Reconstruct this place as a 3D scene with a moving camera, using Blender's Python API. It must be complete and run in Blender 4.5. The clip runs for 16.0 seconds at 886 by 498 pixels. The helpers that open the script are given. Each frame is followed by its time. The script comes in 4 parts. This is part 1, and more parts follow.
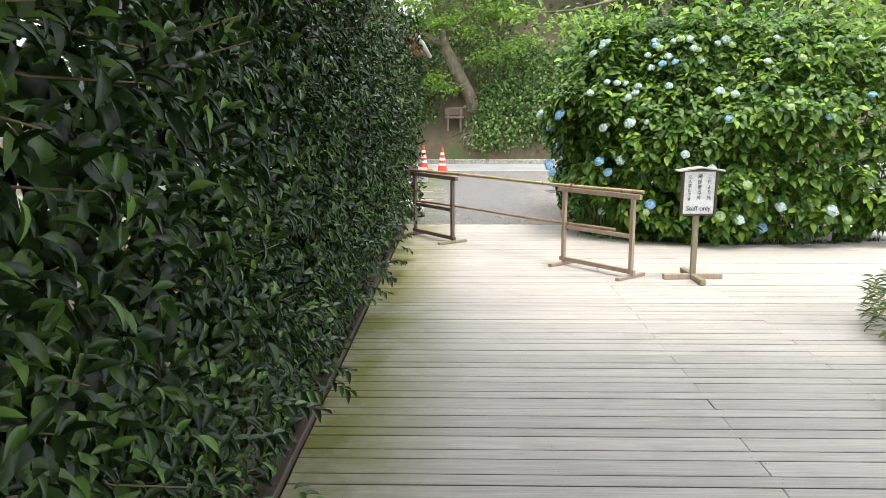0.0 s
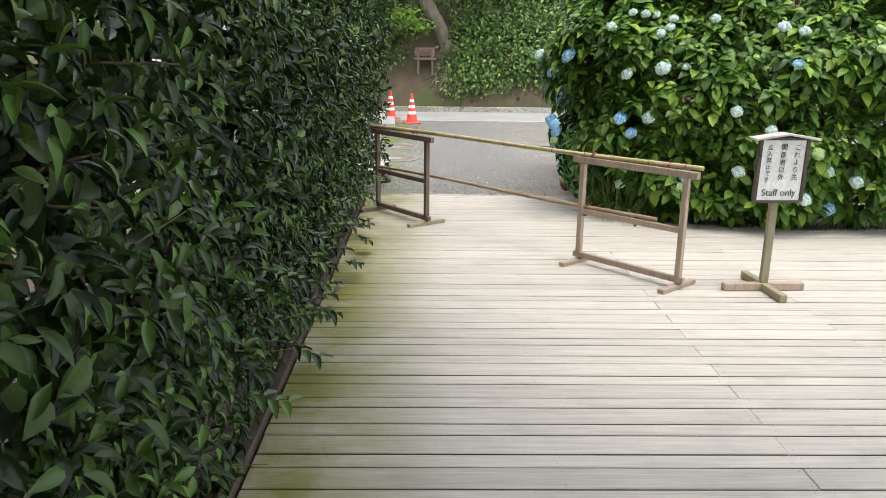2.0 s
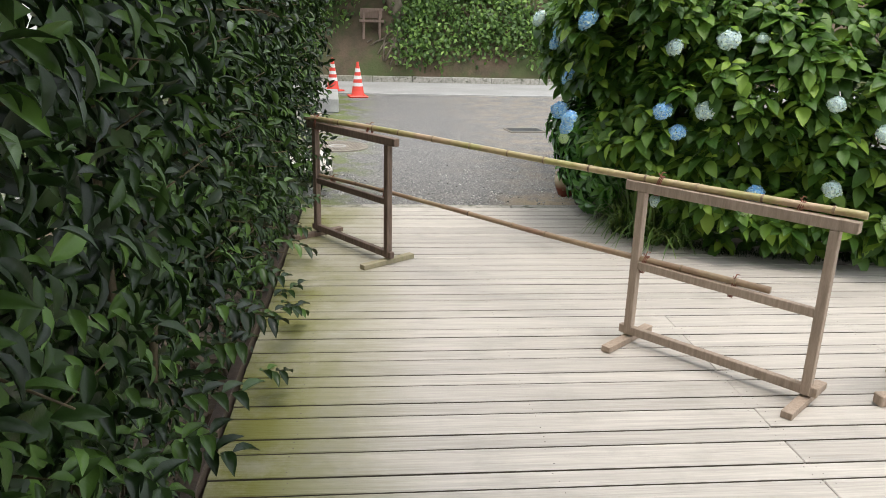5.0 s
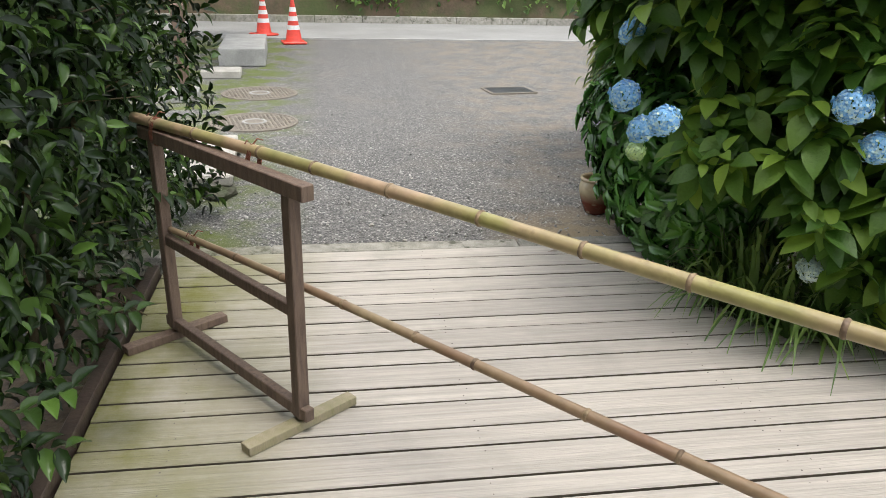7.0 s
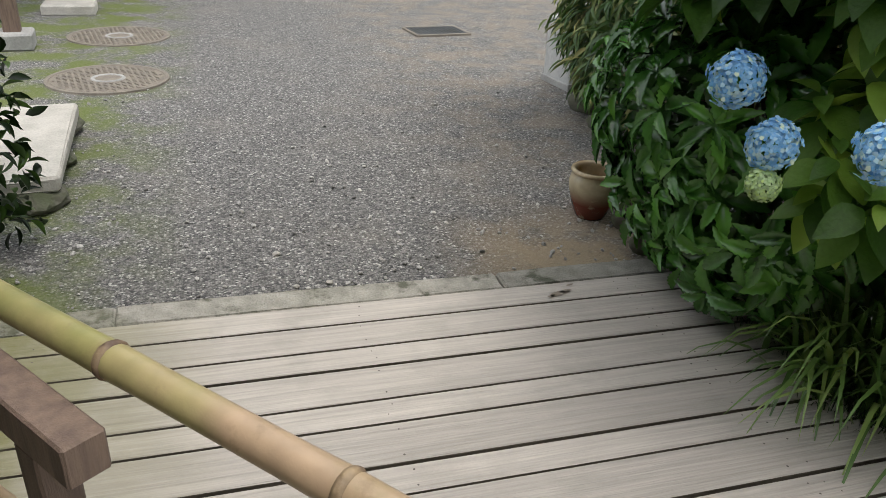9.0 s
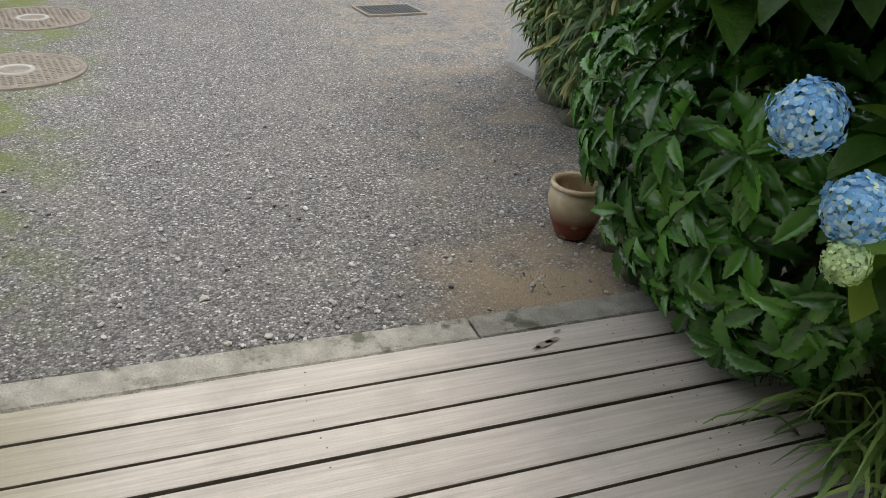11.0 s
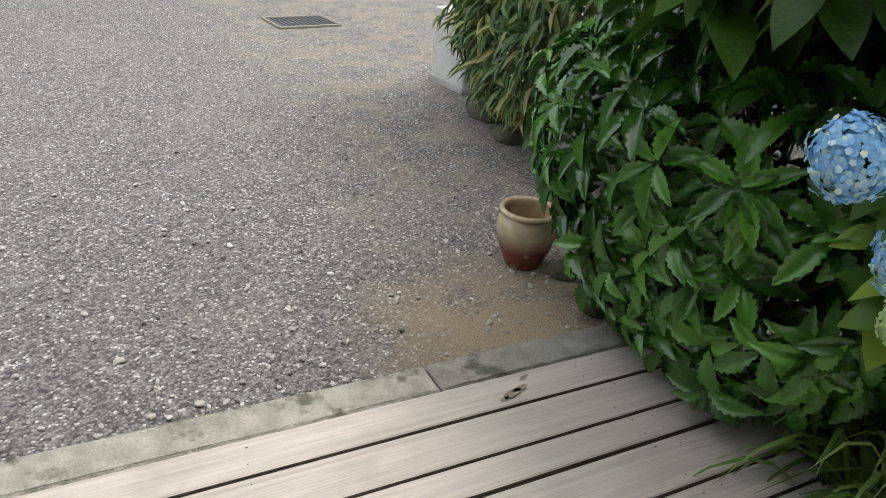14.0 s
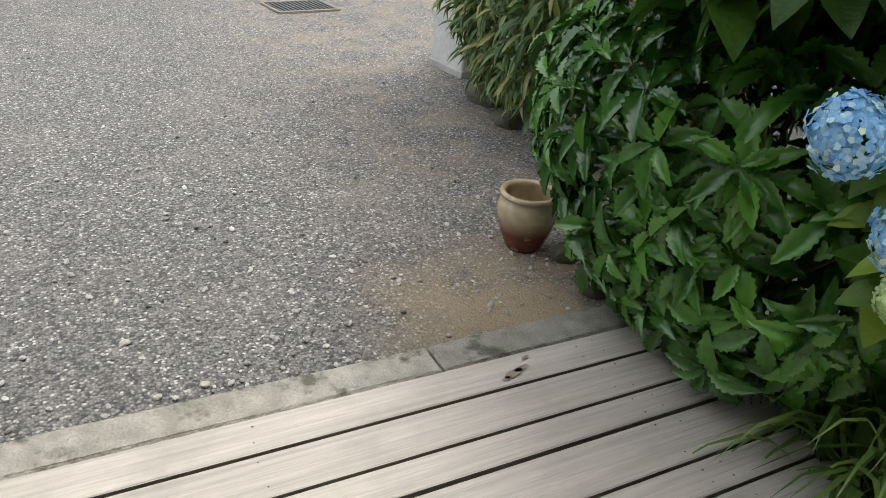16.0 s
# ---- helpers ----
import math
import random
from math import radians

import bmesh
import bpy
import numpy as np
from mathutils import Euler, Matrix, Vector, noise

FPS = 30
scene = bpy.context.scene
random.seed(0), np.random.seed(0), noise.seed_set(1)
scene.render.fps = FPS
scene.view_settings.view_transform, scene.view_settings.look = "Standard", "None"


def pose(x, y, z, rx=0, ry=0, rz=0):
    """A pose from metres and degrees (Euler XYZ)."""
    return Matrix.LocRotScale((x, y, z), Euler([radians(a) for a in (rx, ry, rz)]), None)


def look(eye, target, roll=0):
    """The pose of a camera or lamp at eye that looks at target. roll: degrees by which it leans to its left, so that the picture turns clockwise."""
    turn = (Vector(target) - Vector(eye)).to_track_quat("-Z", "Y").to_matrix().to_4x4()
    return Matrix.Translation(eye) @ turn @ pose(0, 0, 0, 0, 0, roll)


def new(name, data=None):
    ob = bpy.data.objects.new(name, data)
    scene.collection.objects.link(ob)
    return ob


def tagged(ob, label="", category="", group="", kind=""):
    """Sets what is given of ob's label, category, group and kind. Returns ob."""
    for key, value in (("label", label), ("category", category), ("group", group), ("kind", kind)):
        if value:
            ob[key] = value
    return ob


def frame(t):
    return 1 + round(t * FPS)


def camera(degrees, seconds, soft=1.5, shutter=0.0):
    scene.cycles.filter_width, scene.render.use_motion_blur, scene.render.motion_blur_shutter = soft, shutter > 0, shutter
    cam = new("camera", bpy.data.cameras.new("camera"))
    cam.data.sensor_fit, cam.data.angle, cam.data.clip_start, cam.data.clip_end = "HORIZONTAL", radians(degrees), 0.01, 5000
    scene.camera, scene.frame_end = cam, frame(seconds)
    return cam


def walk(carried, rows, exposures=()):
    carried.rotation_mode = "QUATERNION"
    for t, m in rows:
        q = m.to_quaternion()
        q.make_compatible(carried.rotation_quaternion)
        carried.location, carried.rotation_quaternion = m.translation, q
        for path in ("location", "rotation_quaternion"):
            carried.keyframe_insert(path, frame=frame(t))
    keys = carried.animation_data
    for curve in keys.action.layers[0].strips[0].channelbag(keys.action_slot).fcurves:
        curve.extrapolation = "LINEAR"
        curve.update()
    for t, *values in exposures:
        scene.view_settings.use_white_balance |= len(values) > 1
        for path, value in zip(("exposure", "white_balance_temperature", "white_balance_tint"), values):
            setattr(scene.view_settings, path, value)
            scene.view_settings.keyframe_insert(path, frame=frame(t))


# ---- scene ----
cam = camera(61.0, 16.0, soft=0.75)
PATH = [
    (0, (0.214, -11.072, 1.713), (0.175, -9.500, 1.418), -0.2),
    (0.5, (0.079, -10.421, 1.707), (0.107, -8.855, 1.380), -0.1),
    (1, (0.090, -9.831, 1.693), (0.118, -8.273, 1.329), 0.0),
    (1.5, (0.105, -9.314, 1.661), (0.126, -7.761, 1.277), 0.3),
    (2, (0.127, -8.748, 1.658), (0.157, -7.201, 1.249), 0.7),
    (2.5, (0.115, -8.292, 1.648), (0.142, -6.750, 1.223), 0.8),
    (3, (0.098, -7.879, 1.651), (0.127, -6.342, 1.209), 0.8),
    (3.5, (0.086, -7.393, 1.629), (0.152, -5.857, 1.186), 1.0),
    (4, (0.044, -6.943, 1.630), (0.134, -5.413, 1.170), 1.3),
    (6.5, (-0.012, -4.806, 1.632), (0.211, -3.302, 1.116), 1.6),
    (7, (0.218, -3.703, 1.500), (0.451, -2.236, 0.904), 1.6),
    (7.5, (0.213, -2.991, 1.374), (0.542, -1.568, 0.721), 2.5),
    (8, (0.182, -2.660, 1.340), (0.561, -1.263, 0.659), 3.3),
    (8.5, (0.236, -2.427, 1.346), (0.638, -1.045, 0.647), 3.3),
    (11, (0.430, -1.723, 1.328), (0.933, -0.411, 0.564), 3.8),
    (11.5, (0.431, -1.652, 1.314), (0.974, -0.348, 0.564), 4.4),
    (12, (0.433, -1.553, 1.316), (1.026, -0.267, 0.572), 4.4),
    (12.5, (0.432, -1.500, 1.307), (1.062, -0.228, 0.569), 4.7),
    (13, (0.435, -1.464, 1.301), (1.090, -0.201, 0.570), 4.9),
    (13.5, (0.439, -1.447, 1.301), (1.110, -0.194, 0.567), 4.9),
    (14, (0.413, -1.443, 1.295), (1.091, -0.195, 0.558), 5.1),
    (14.5, (0.399, -1.440, 1.285), (1.075, -0.196, 0.539), 5.2),
    (15, (0.397, -1.456, 1.289), (1.071, -0.216, 0.535), 5.1),
    (15.5, (0.405, -1.460, 1.284), (1.080, -0.224, 0.525), 5.1),
    (16, (0.396, -1.459, 1.291), (1.072, -0.225, 0.529), 5.0),
]
EXPOSURES = [(0, 1.05), (2, 0.83), (4, 0.58), (6.5, 0.62), (8, 0.21), (8.5, 0.18), (11, 0.28), (13, 0.54), (16, 0.56)]
walk(cam, [(t, look(eye, target, roll)) for t, eye, target, roll in PATH], EXPOSURES)

# ---- daylight ----
world = bpy.data.worlds.new("sky")
scene.world = world
world.use_nodes = True
wn = world.node_tree
wn.nodes.clear()
sky = wn.nodes.new("ShaderNodeTexSky")
sky.sky_type = "NISHITA"
sky.sun_disc = False
sky.sun_elevation = radians(77)
sky.sun_rotation = radians(200)
sky.air_density, sky.dust_density, sky.ozone_density = 1.0, 4.0, 1.0
haze = wn.nodes.new("ShaderNodeMix")
haze.data_type = "RGBA"
haze.inputs["Factor"].default_value = 0.6
haze.inputs["B"].default_value = (11.5, 11.9, 12.2, 1)
bg = wn.nodes.new("ShaderNodeBackground")
bg.inputs["Strength"].default_value = 0.15
wout = wn.nodes.new("ShaderNodeOutputWorld")
wn.links.new(sky.outputs[0], haze.inputs["A"])
wn.links.new(haze.outputs["Result"], bg.inputs["Color"])
wn.links.new(bg.outputs[0], wout.inputs["Surface"])
sun = new("sun", bpy.data.lights.new("sun", "SUN"))
sun.data.energy, sun.data.angle, sun.data.color = 1.5, radians(18), (1.0, 0.96, 0.9)
sun.matrix_world = look((0, 0, 0), (-0.14, 0.16, -0.95))


# ---- materials ----
def material(name, colour, rough=0.6, second=None, scale=8.0, detail=6.0, bump=0.0, bump_scale=60.0, stretch=(1, 1, 1),
             island=0.0, objects=0.0, spec=0.5, metal=0.0, tint=None, contrast=(0.35, 0.65), through_light=0.0):
    """Principled surface with two scales of variation; second: the other colour of the coarse pattern."""
    m = bpy.data.materials.new(name)
    m.use_nodes = True
    nt = m.node_tree
    b = nt.nodes["Principled BSDF"]
    link, node = nt.links.new, nt.nodes.new
    b.inputs["Roughness"].default_value, b.inputs["Metallic"].default_value = rough, metal
    b.inputs["Specular IOR Level"].default_value = spec
    co = node("ShaderNodeTexCoord")
    mp = node("ShaderNodeMapping")
    mp.inputs["Scale"].default_value = stretch
    link(co.outputs["Object"], mp.inputs["Vector"])
    n1 = node("ShaderNodeTexNoise")
    n1.inputs["Scale"].default_value, n1.inputs["Detail"].default_value = scale, detail
    link(mp.outputs[0], n1.inputs["Vector"])
    ramp = node("ShaderNodeMapRange")
    ramp.inputs["From Min"].default_value, ramp.inputs["From Max"].default_value = contrast
    link(n1.outputs["Fac"], ramp.inputs["Value"])
    mix = node("ShaderNodeMix")
    mix.data_type = "RGBA"
    mix.inputs["A"].default_value = (*colour, 1)
    mix.inputs["B"].default_value = (*(second or [c * 0.8 for c in colour]), 1)
    link(ramp.outputs[0], mix.inputs["Factor"])
    last = mix.outputs["Result"]
    n2 = node("ShaderNodeTexNoise")
    n2.inputs["Scale"].default_value, n2.inputs["Detail"].default_value = bump_scale, 4
    link(mp.outputs[0], n2.inputs["Vector"])
    vary = node("ShaderNodeHueSaturation")
    r2 = node("ShaderNodeMapRange")
    r2.inputs["From Min"].default_value, r2.inputs["From Max"].default_value = 0.3, 0.7
    r2.inputs["To Min"].default_value, r2.inputs["To Max"].default_value = 0.88, 1.12
    link(n2.outputs["Fac"], r2.inputs["Value"])
    link(r2.outputs[0], vary.inputs["Value"])
    link(last, vary.inputs["Color"])
    last = vary.outputs[0]
    for amount, kind, out in ((island, "ShaderNodeNewGeometry", "Random Per Island"), (objects, "ShaderNodeObjectInfo", "Random")):
        if amount:
            src = node(kind)
            r3 = node("ShaderNodeMapRange")
            r3.inputs["To Min"].default_value, r3.inputs["To Max"].default_value = 1 - amount, 1 + amount
            link(src.outputs[out], r3.inputs["Value"])
            hv = node("ShaderNodeHueSaturation")
            link(r3.outputs[0], hv.inputs["Value"])
            if tint:
                ht = node("ShaderNodeMix")
                ht.data_type = "RGBA"
                ht.inputs["B"].default_value = (*tint, 1)
                pw = node("ShaderNodeMath")
                pw.operation = "POWER"
                pw.inputs[1].default_value = 3.0
                link(src.outputs[out], pw.inputs[0])
                link(pw.outputs[0], ht.inputs["Factor"])
                link(last, ht.inputs["A"])
                last = ht.outputs["Result"]
            link(last, hv.inputs["Color"])
            last = hv.outputs[0]
    link(last, b.inputs["Base Color"])
    if bump:
        bp = node("ShaderNodeBump")
        bp.inputs["Strength"].default_value, bp.inputs["Distance"].default_value = bump, 0.01
        link(n2.outputs["Fac"], bp.inputs["Height"])
        link(bp.outputs[0], b.inputs["Normal"])
    if through_light:
        tr = node("ShaderNodeBsdfTranslucent")
        link(last, tr.inputs["Color"])
        ms = node("ShaderNodeMixShader")
        ms.inputs[0].default_value = through_light
        link(b.outputs[0], ms.inputs[1])
        link(tr.outputs[0], ms.inputs[2])
        link(ms.outputs[0], nt.nodes["Material Output"].inputs["Surface"])
    return m


def spread(m, colour, scale, low, high, axis=None, edge=(0, 1), amount=1.0, depth=None):
    """Lays patches of another colour (moss, sand, damp) over a material, with ragged borders; axis: only along one edge of the place; depth: its limits along y."""
    nt = m.node_tree
    b = nt.nodes["Principled BSDF"]
    link, node = nt.links.new, nt.nodes.new
    old = b.inputs["Base Color"].links[0].from_socket
    co = node("ShaderNodeNewGeometry")
    n = node("ShaderNodeTexNoise")
    n.inputs["Scale"].default_value, n.inputs["Detail"].default_value, n.inputs["Roughness"].default_value = scale, 8, 0.65
    link(co.outputs["Position"], n.inputs["Vector"])
    r = node("ShaderNodeMapRange")
    r.inputs["From Min"].default_value, r.inputs["From Max"].default_value, r.inputs["To Max"].default_value = low, high, amount
    link(n.outputs["Fac"], r.inputs["Value"])
    fac = r.outputs[0]
    if axis is not None:
        sep = node("ShaderNodeSeparateXYZ")
        link(co.outputs["Position"], sep.inputs[0])
        e = node("ShaderNodeMapRange")
        e.inputs["From Min"].default_value, e.inputs["From Max"].default_value = edge
        link(sep.outputs[axis], e.inputs["Value"])
        mu = node("ShaderNodeMath")
        mu.operation = "MULTIPLY"
        link(fac, mu.inputs[0])
        link(e.outputs[0], mu.inputs[1])
        fac = mu.outputs[0]
        if depth:
            e2 = node("ShaderNodeMapRange")
            e2.inputs["From Min"].default_value, e2.inputs["From Max"].default_value = depth
            link(sep.outputs[1], e2.inputs["Value"])
            mu2 = node("ShaderNodeMath")
            mu2.operation = "MULTIPLY"
            link(fac, mu2.inputs[0])
            link(e2.outputs[0], mu2.inputs[1])
            fac = mu2.outputs[0]
    mix = node("ShaderNodeMix")
    mix.data_type = "RGBA"
    mix.inputs["B"].default_value = (*colour, 1)
    link(fac, mix.inputs["Factor"])
    link(old, mix.inputs["A"])
    link(mix.outputs["Result"], b.inputs["Base Color"])
    return m


def pebbled(m, scale, light, dark, bright, rough=0.9):
    """Fine gravel: cells of mixed greys with relief and a few pale chips."""
    nt = m.node_tree
    b = nt.nodes["Principled BSDF"]
    link, node = nt.links.new, nt.nodes.new
    co = node("ShaderNodeNewGeometry")
    v = node("ShaderNodeTexVoronoi")
    v.inputs["Scale"].default_value = scale
    link(co.outputs["Position"], v.inputs["Vector"])
    sep = node("ShaderNodeSeparateColor")
    link(v.outputs["Color"], sep.inputs[0])
    cr = node("ShaderNodeValToRGB")
    cr.color_ramp.elements[0].color, cr.color_ramp.elements[1].color = (*dark, 1), (*light, 1)
    cr.color_ramp.elements[1].position = 0.9
    e = cr.color_ramp.elements.new(0.97)
    e.color = (*bright, 1)
    link(sep.outputs[0], cr.inputs[0])
    # cells darken towards their rims: shade between pebbles painted into the colour
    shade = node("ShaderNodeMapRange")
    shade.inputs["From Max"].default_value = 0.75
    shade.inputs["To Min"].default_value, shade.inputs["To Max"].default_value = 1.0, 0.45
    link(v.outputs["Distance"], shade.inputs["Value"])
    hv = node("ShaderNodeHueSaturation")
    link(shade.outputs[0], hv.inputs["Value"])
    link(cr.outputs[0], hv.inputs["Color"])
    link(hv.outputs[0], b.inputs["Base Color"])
    bp = node("ShaderNodeBump")
    bp.invert = True
    bp.inputs["Strength"].default_value, bp.inputs["Distance"].default_value = 0.9, 0.007
    link(v.outputs["Distance"], bp.inputs["Height"])
    link(bp.outputs[0], b.inputs["Normal"])
    b.inputs["Roughness"].default_value = rough
    return m


def grain(m, stretch, low, high):
    """Fine dark streaks along the boards."""
    nt = m.node_tree
    b = nt.nodes["Principled BSDF"]
    link, node = nt.links.new, nt.nodes.new
    old = b.inputs["Base Color"].links[0].from_socket
    co, mp, n, info = node("ShaderNodeTexCoord"), node("ShaderNodeMapping"), node("ShaderNodeTexNoise"), node("ShaderNodeObjectInfo")
    mp.inputs["Scale"].default_value = stretch
    shift = node("ShaderNodeVectorMath")
    shift.operation = "MULTIPLY_ADD"
    shift.inputs[1].default_value = (1, 1, 1)
    far = node("ShaderNodeMath")
    far.operation = "MULTIPLY"
    far.inputs[1].default_value = 40.0
    link(info.outputs["Random"], far.inputs[0])
    link(co.outputs["Object"], mp.inputs["Vector"])
    link(mp.outputs[0], shift.inputs[0])
    link(far.outputs[0], shift.inputs[2])
    n.inputs["Scale"].default_value, n.inputs["Detail"].default_value, n.inputs["Roughness"].default_value = 1.0, 9, 0.7
    n.inputs["Distortion"].default_value = 0.6
    link(shift.outputs[0], n.inputs["Vector"])
    r = node("ShaderNodeMapRange")
    r.inputs["From Min"].default_value, r.inputs["From Max"].default_value = 0.32, 0.62
    r.inputs["To Min"].default_value, r.inputs["To Max"].default_value = low, high
    link(n.outputs["Fac"], r.inputs["Value"])
    hv = node("ShaderNodeHueSaturation")
    link(r.outputs[0], hv.inputs["Value"])
    link(old, hv.inputs["Color"])
    link(hv.outputs[0], b.inputs["Base Color"])
    return m


M_DECK = material("weathered_decking", (0.50, 0.455, 0.405), 0.6, (0.43, 0.39, 0.345), 3.0, 10, 0.5, 6, (0.8, 26, 26), objects=0.09, spec=0.4)
grain(M_DECK, (1.6, 46, 46), 0.82, 1.10)
spread(M_DECK, (0.17, 0.165, 0.04), 1.6, 0.22, 0.55, 0, (0.25, -0.42), 1.0)
spread(M_DECK, (0.30, 0.28, 0.24), 3.0, 0.52, 0.72, None, (0, 1), 0.5)
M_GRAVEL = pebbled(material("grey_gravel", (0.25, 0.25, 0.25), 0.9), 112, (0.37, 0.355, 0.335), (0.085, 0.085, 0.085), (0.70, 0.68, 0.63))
spread(M_GRAVEL, (0.30, 0.265, 0.22), 1.3, 0.5, 0.76, None, (0, 1), 0.33)
spread(M_GRAVEL, (0.12, 0.15, 0.03), 2.2, 0.43, 0.57, 0, (0.12, -0.45), 0.9)
spread(M_GRAVEL, (0.31, 0.245, 0.17), 3.2, 0.44, 0.6, 0, (1.1, 2.0), 0.4)
spread(M_GRAVEL, (0.33, 0.255, 0.165), 4.0, 0.34, 0.52, 0, (1.05, 1.45), 0.9, (0.75, 0.35))
M_ROAD = material("worn_concrete_road", (0.31, 0.305, 0.295), 0.85, (0.25, 0.245, 0.235), 0.8, 8, 0.3, 90)
# near-black board sides: the shade inside the deck gaps, put into the colour
M_DECK_EDGE_SHADE = material("gap_shade_board_edge", (0.085, 0.07, 0.05), 0.9, (0.13, 0.11, 0.08), 6, 6, 0.4, 40)
M_KERB = material("kerb_stone", (0.40, 0.375, 0.33), 0.95, (0.27, 0.26, 0.22), 16, 10, 1.0, 130, objects=0.12)
spread(M_KERB, (0.07, 0.075, 0.045), 6, 0.54, 0.62, None, (0, 1), 0.8)
spread(M_KERB, (0.20, 0.20, 0.12), 2.5, 0.45, 0.65, 0, (0.9, -0.4), 0.7)
M_SOIL = material("dark_soil", (0.06, 0.042, 0.028), 0.95, (0.11, 0.08, 0.05), 14, 8, 0.9, 40)
M_TIMBER = material("grey_brown_timber", (0.42, 0.325, 0.25), 0.65, (0.32, 0.245, 0.185), 5, 8, 0.3, 40, (14, 14, 1.5), objects=0.1, spec=0.3)
M_DARKTIMBER = material("dark_stained_timber", (0.20, 0.14, 0.105), 0.6, (0.13, 0.09, 0.07), 5, 8, 0.3, 40, (14, 14, 1.5), objects=0.1, spec=0.35)
M_GREENTIMBER = material("mossy_timber", (0.31, 0.265, 0.18), 0.7, (0.24, 0.22, 0.12), 4, 8, 0.3, 40, (8, 8, 1.5), objects=0.1)
M_BAMBOO = material("aged_bamboo", (0.36, 0.325, 0.125), 0.36, (0.47, 0.33, 0.21), 2.6, 5, 0.15, 30, (1, 1, 1), objects=0.05, contrast=(0.42, 0.6))
spread(M_BAMBOO, (0.16, 0.19, 0.05), 3.5, 0.5, 0.66, 0, (1.1, 0.2), 0.7)
spread(M_BAMBOO, (0.22, 0.15, 0.08), 22, 0.58, 0.72, None, (0, 1), 0.6)
M_BAMBOO_BROWN = material("brown_bamboo", (0.25, 0.145, 0.09), 0.42, (0.36, 0.27, 0.16), 3, 4, 0.15, 30)
M_NODE = material("bamboo_joint", (0.12, 0.075, 0.05), 0.6, (0.36, 0.26, 0.15), 20, 4, 0.3, 80)
M_CORD = material("red_brown_cord", (0.28, 0.10, 0.06), 0.9, (0.18, 0.07, 0.05), 60, 4, 0.8, 200)
M_PAPER = material("white_sign_board", (0.80, 0.81, 0.80), 0.5, (0.72, 0.73, 0.72), 3, 4, 0.05, 50)
M_SIGNDARK = material("dark_sign_frame", (0.05, 0.035, 0.028), 0.5, (0.08, 0.055, 0.04), 12, 6, 0.2, 60)
M_INK = material("black_ink", (0.012, 0.012, 0.013), 0.5, (0.03, 0.03, 0.03), 10, 4)
M_ROOFTIN = material("pale_weathered_cap", (0.55, 0.52, 0.48), 0.5, (0.40, 0.37, 0.33), 8, 6, 0.2, 50)
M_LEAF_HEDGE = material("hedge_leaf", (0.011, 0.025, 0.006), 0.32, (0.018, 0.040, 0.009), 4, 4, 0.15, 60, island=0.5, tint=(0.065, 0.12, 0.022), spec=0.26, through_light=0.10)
M_LEAF_HYD = material("hydrangea_leaf", (0.055, 0.140, 0.020), 0.42, (0.085, 0.190, 0.028), 3, 4, 0.3, 90, island=0.40, tint=(0.22, 0.33, 0.045), spec=0.4, through_light=0.35)
M_LEAF_HOLLY = material("holly_leaf", (0.045, 0.155, 0.026), 0.17, (0.07, 0.21, 0.036), 6, 4, 0.12, 50, island=0.35, objects=0.4, tint=(0.085, 0.22, 0.026), spec=0.6, through_light=0.08)
M_LEAF_NARROW = material("narrow_leaf", (0.06, 0.145, 0.032), 0.36, (0.09, 0.18, 0.045), 4, 4, 0.1, 60, island=0.45, tint=(0.26, 0.24, 0.08), through_light=0.25)
M_LEAF_MAPLE = material("maple_leaf", (0.16, 0.30, 0.045), 0.45, (0.21, 0.36, 0.06), 3, 4, 0.1, 60, island=0.35, tint=(0.27, 0.38, 0.07), through_light=0.45)
M_LEAF_WOODS = material("woodland_leaf", (0.05, 0.10, 0.026), 0.5, (0.08, 0.145, 0.035), 1, 4, 0.1, 30, island=0.45, through_light=0.4)
M_LEAF_IVY = material("ivy_leaf", (0.07, 0.15, 0.03), 0.45, (0.11, 0.20, 0.045), 2, 4, 0.1, 30, island=0.6, tint=(0.17, 0.26, 0.06), through_light=0.35)
M_GRASS = material("strap_leaf_grass", (0.085, 0.175, 0.036), 0.36, (0.13, 0.23, 0.05), 6, 4, 0.1, 60, island=0.4, tint=(0.22, 0.29, 0.08), through_light=0.25)
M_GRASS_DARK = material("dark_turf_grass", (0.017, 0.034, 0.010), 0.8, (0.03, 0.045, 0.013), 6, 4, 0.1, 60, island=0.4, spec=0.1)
M_BARK = material("grey_bark", (0.20, 0.165, 0.12), 0.9, (0.11, 0.09, 0.065), 9, 8, 0.9, 30, (1, 1, 0.4))
M_TWIG = material("brown_twig", (0.13, 0.10, 0.05), 0.8, (0.08, 0.06, 0.035), 12, 6, 0.4, 60)
M_EARTH = material("bank_earth", (0.12, 0.085, 0.055), 0.95, (0.075, 0.06, 0.035), 3, 8, 0.9, 20)
spread(M_EARTH, (0.05, 0.08, 0.02), 1.2, 0.45, 0.6, None, (0, 1), 0.7)
M_ORANGE = material("orange_cone_plastic", (0.72, 0.055, 0.03), 0.45, (0.60, 0.05, 0.03), 6, 4, 0.05, 30)
M_WHITEBAND = material("white_reflective_band", (0.78, 0.76, 0.74), 0.4, (0.68, 0.66, 0.64), 8, 4)
M_STONE = material("pale_stone_slab", (0.50, 0.47, 0.42), 0.85, (0.40, 0.375, 0.33), 8, 8, 0.4, 90)
M_CONCRETE = material("pale_concrete", (0.40, 0.39, 0.37), 0.85, (0.30, 0.295, 0.28), 4, 8, 0.3, 70)
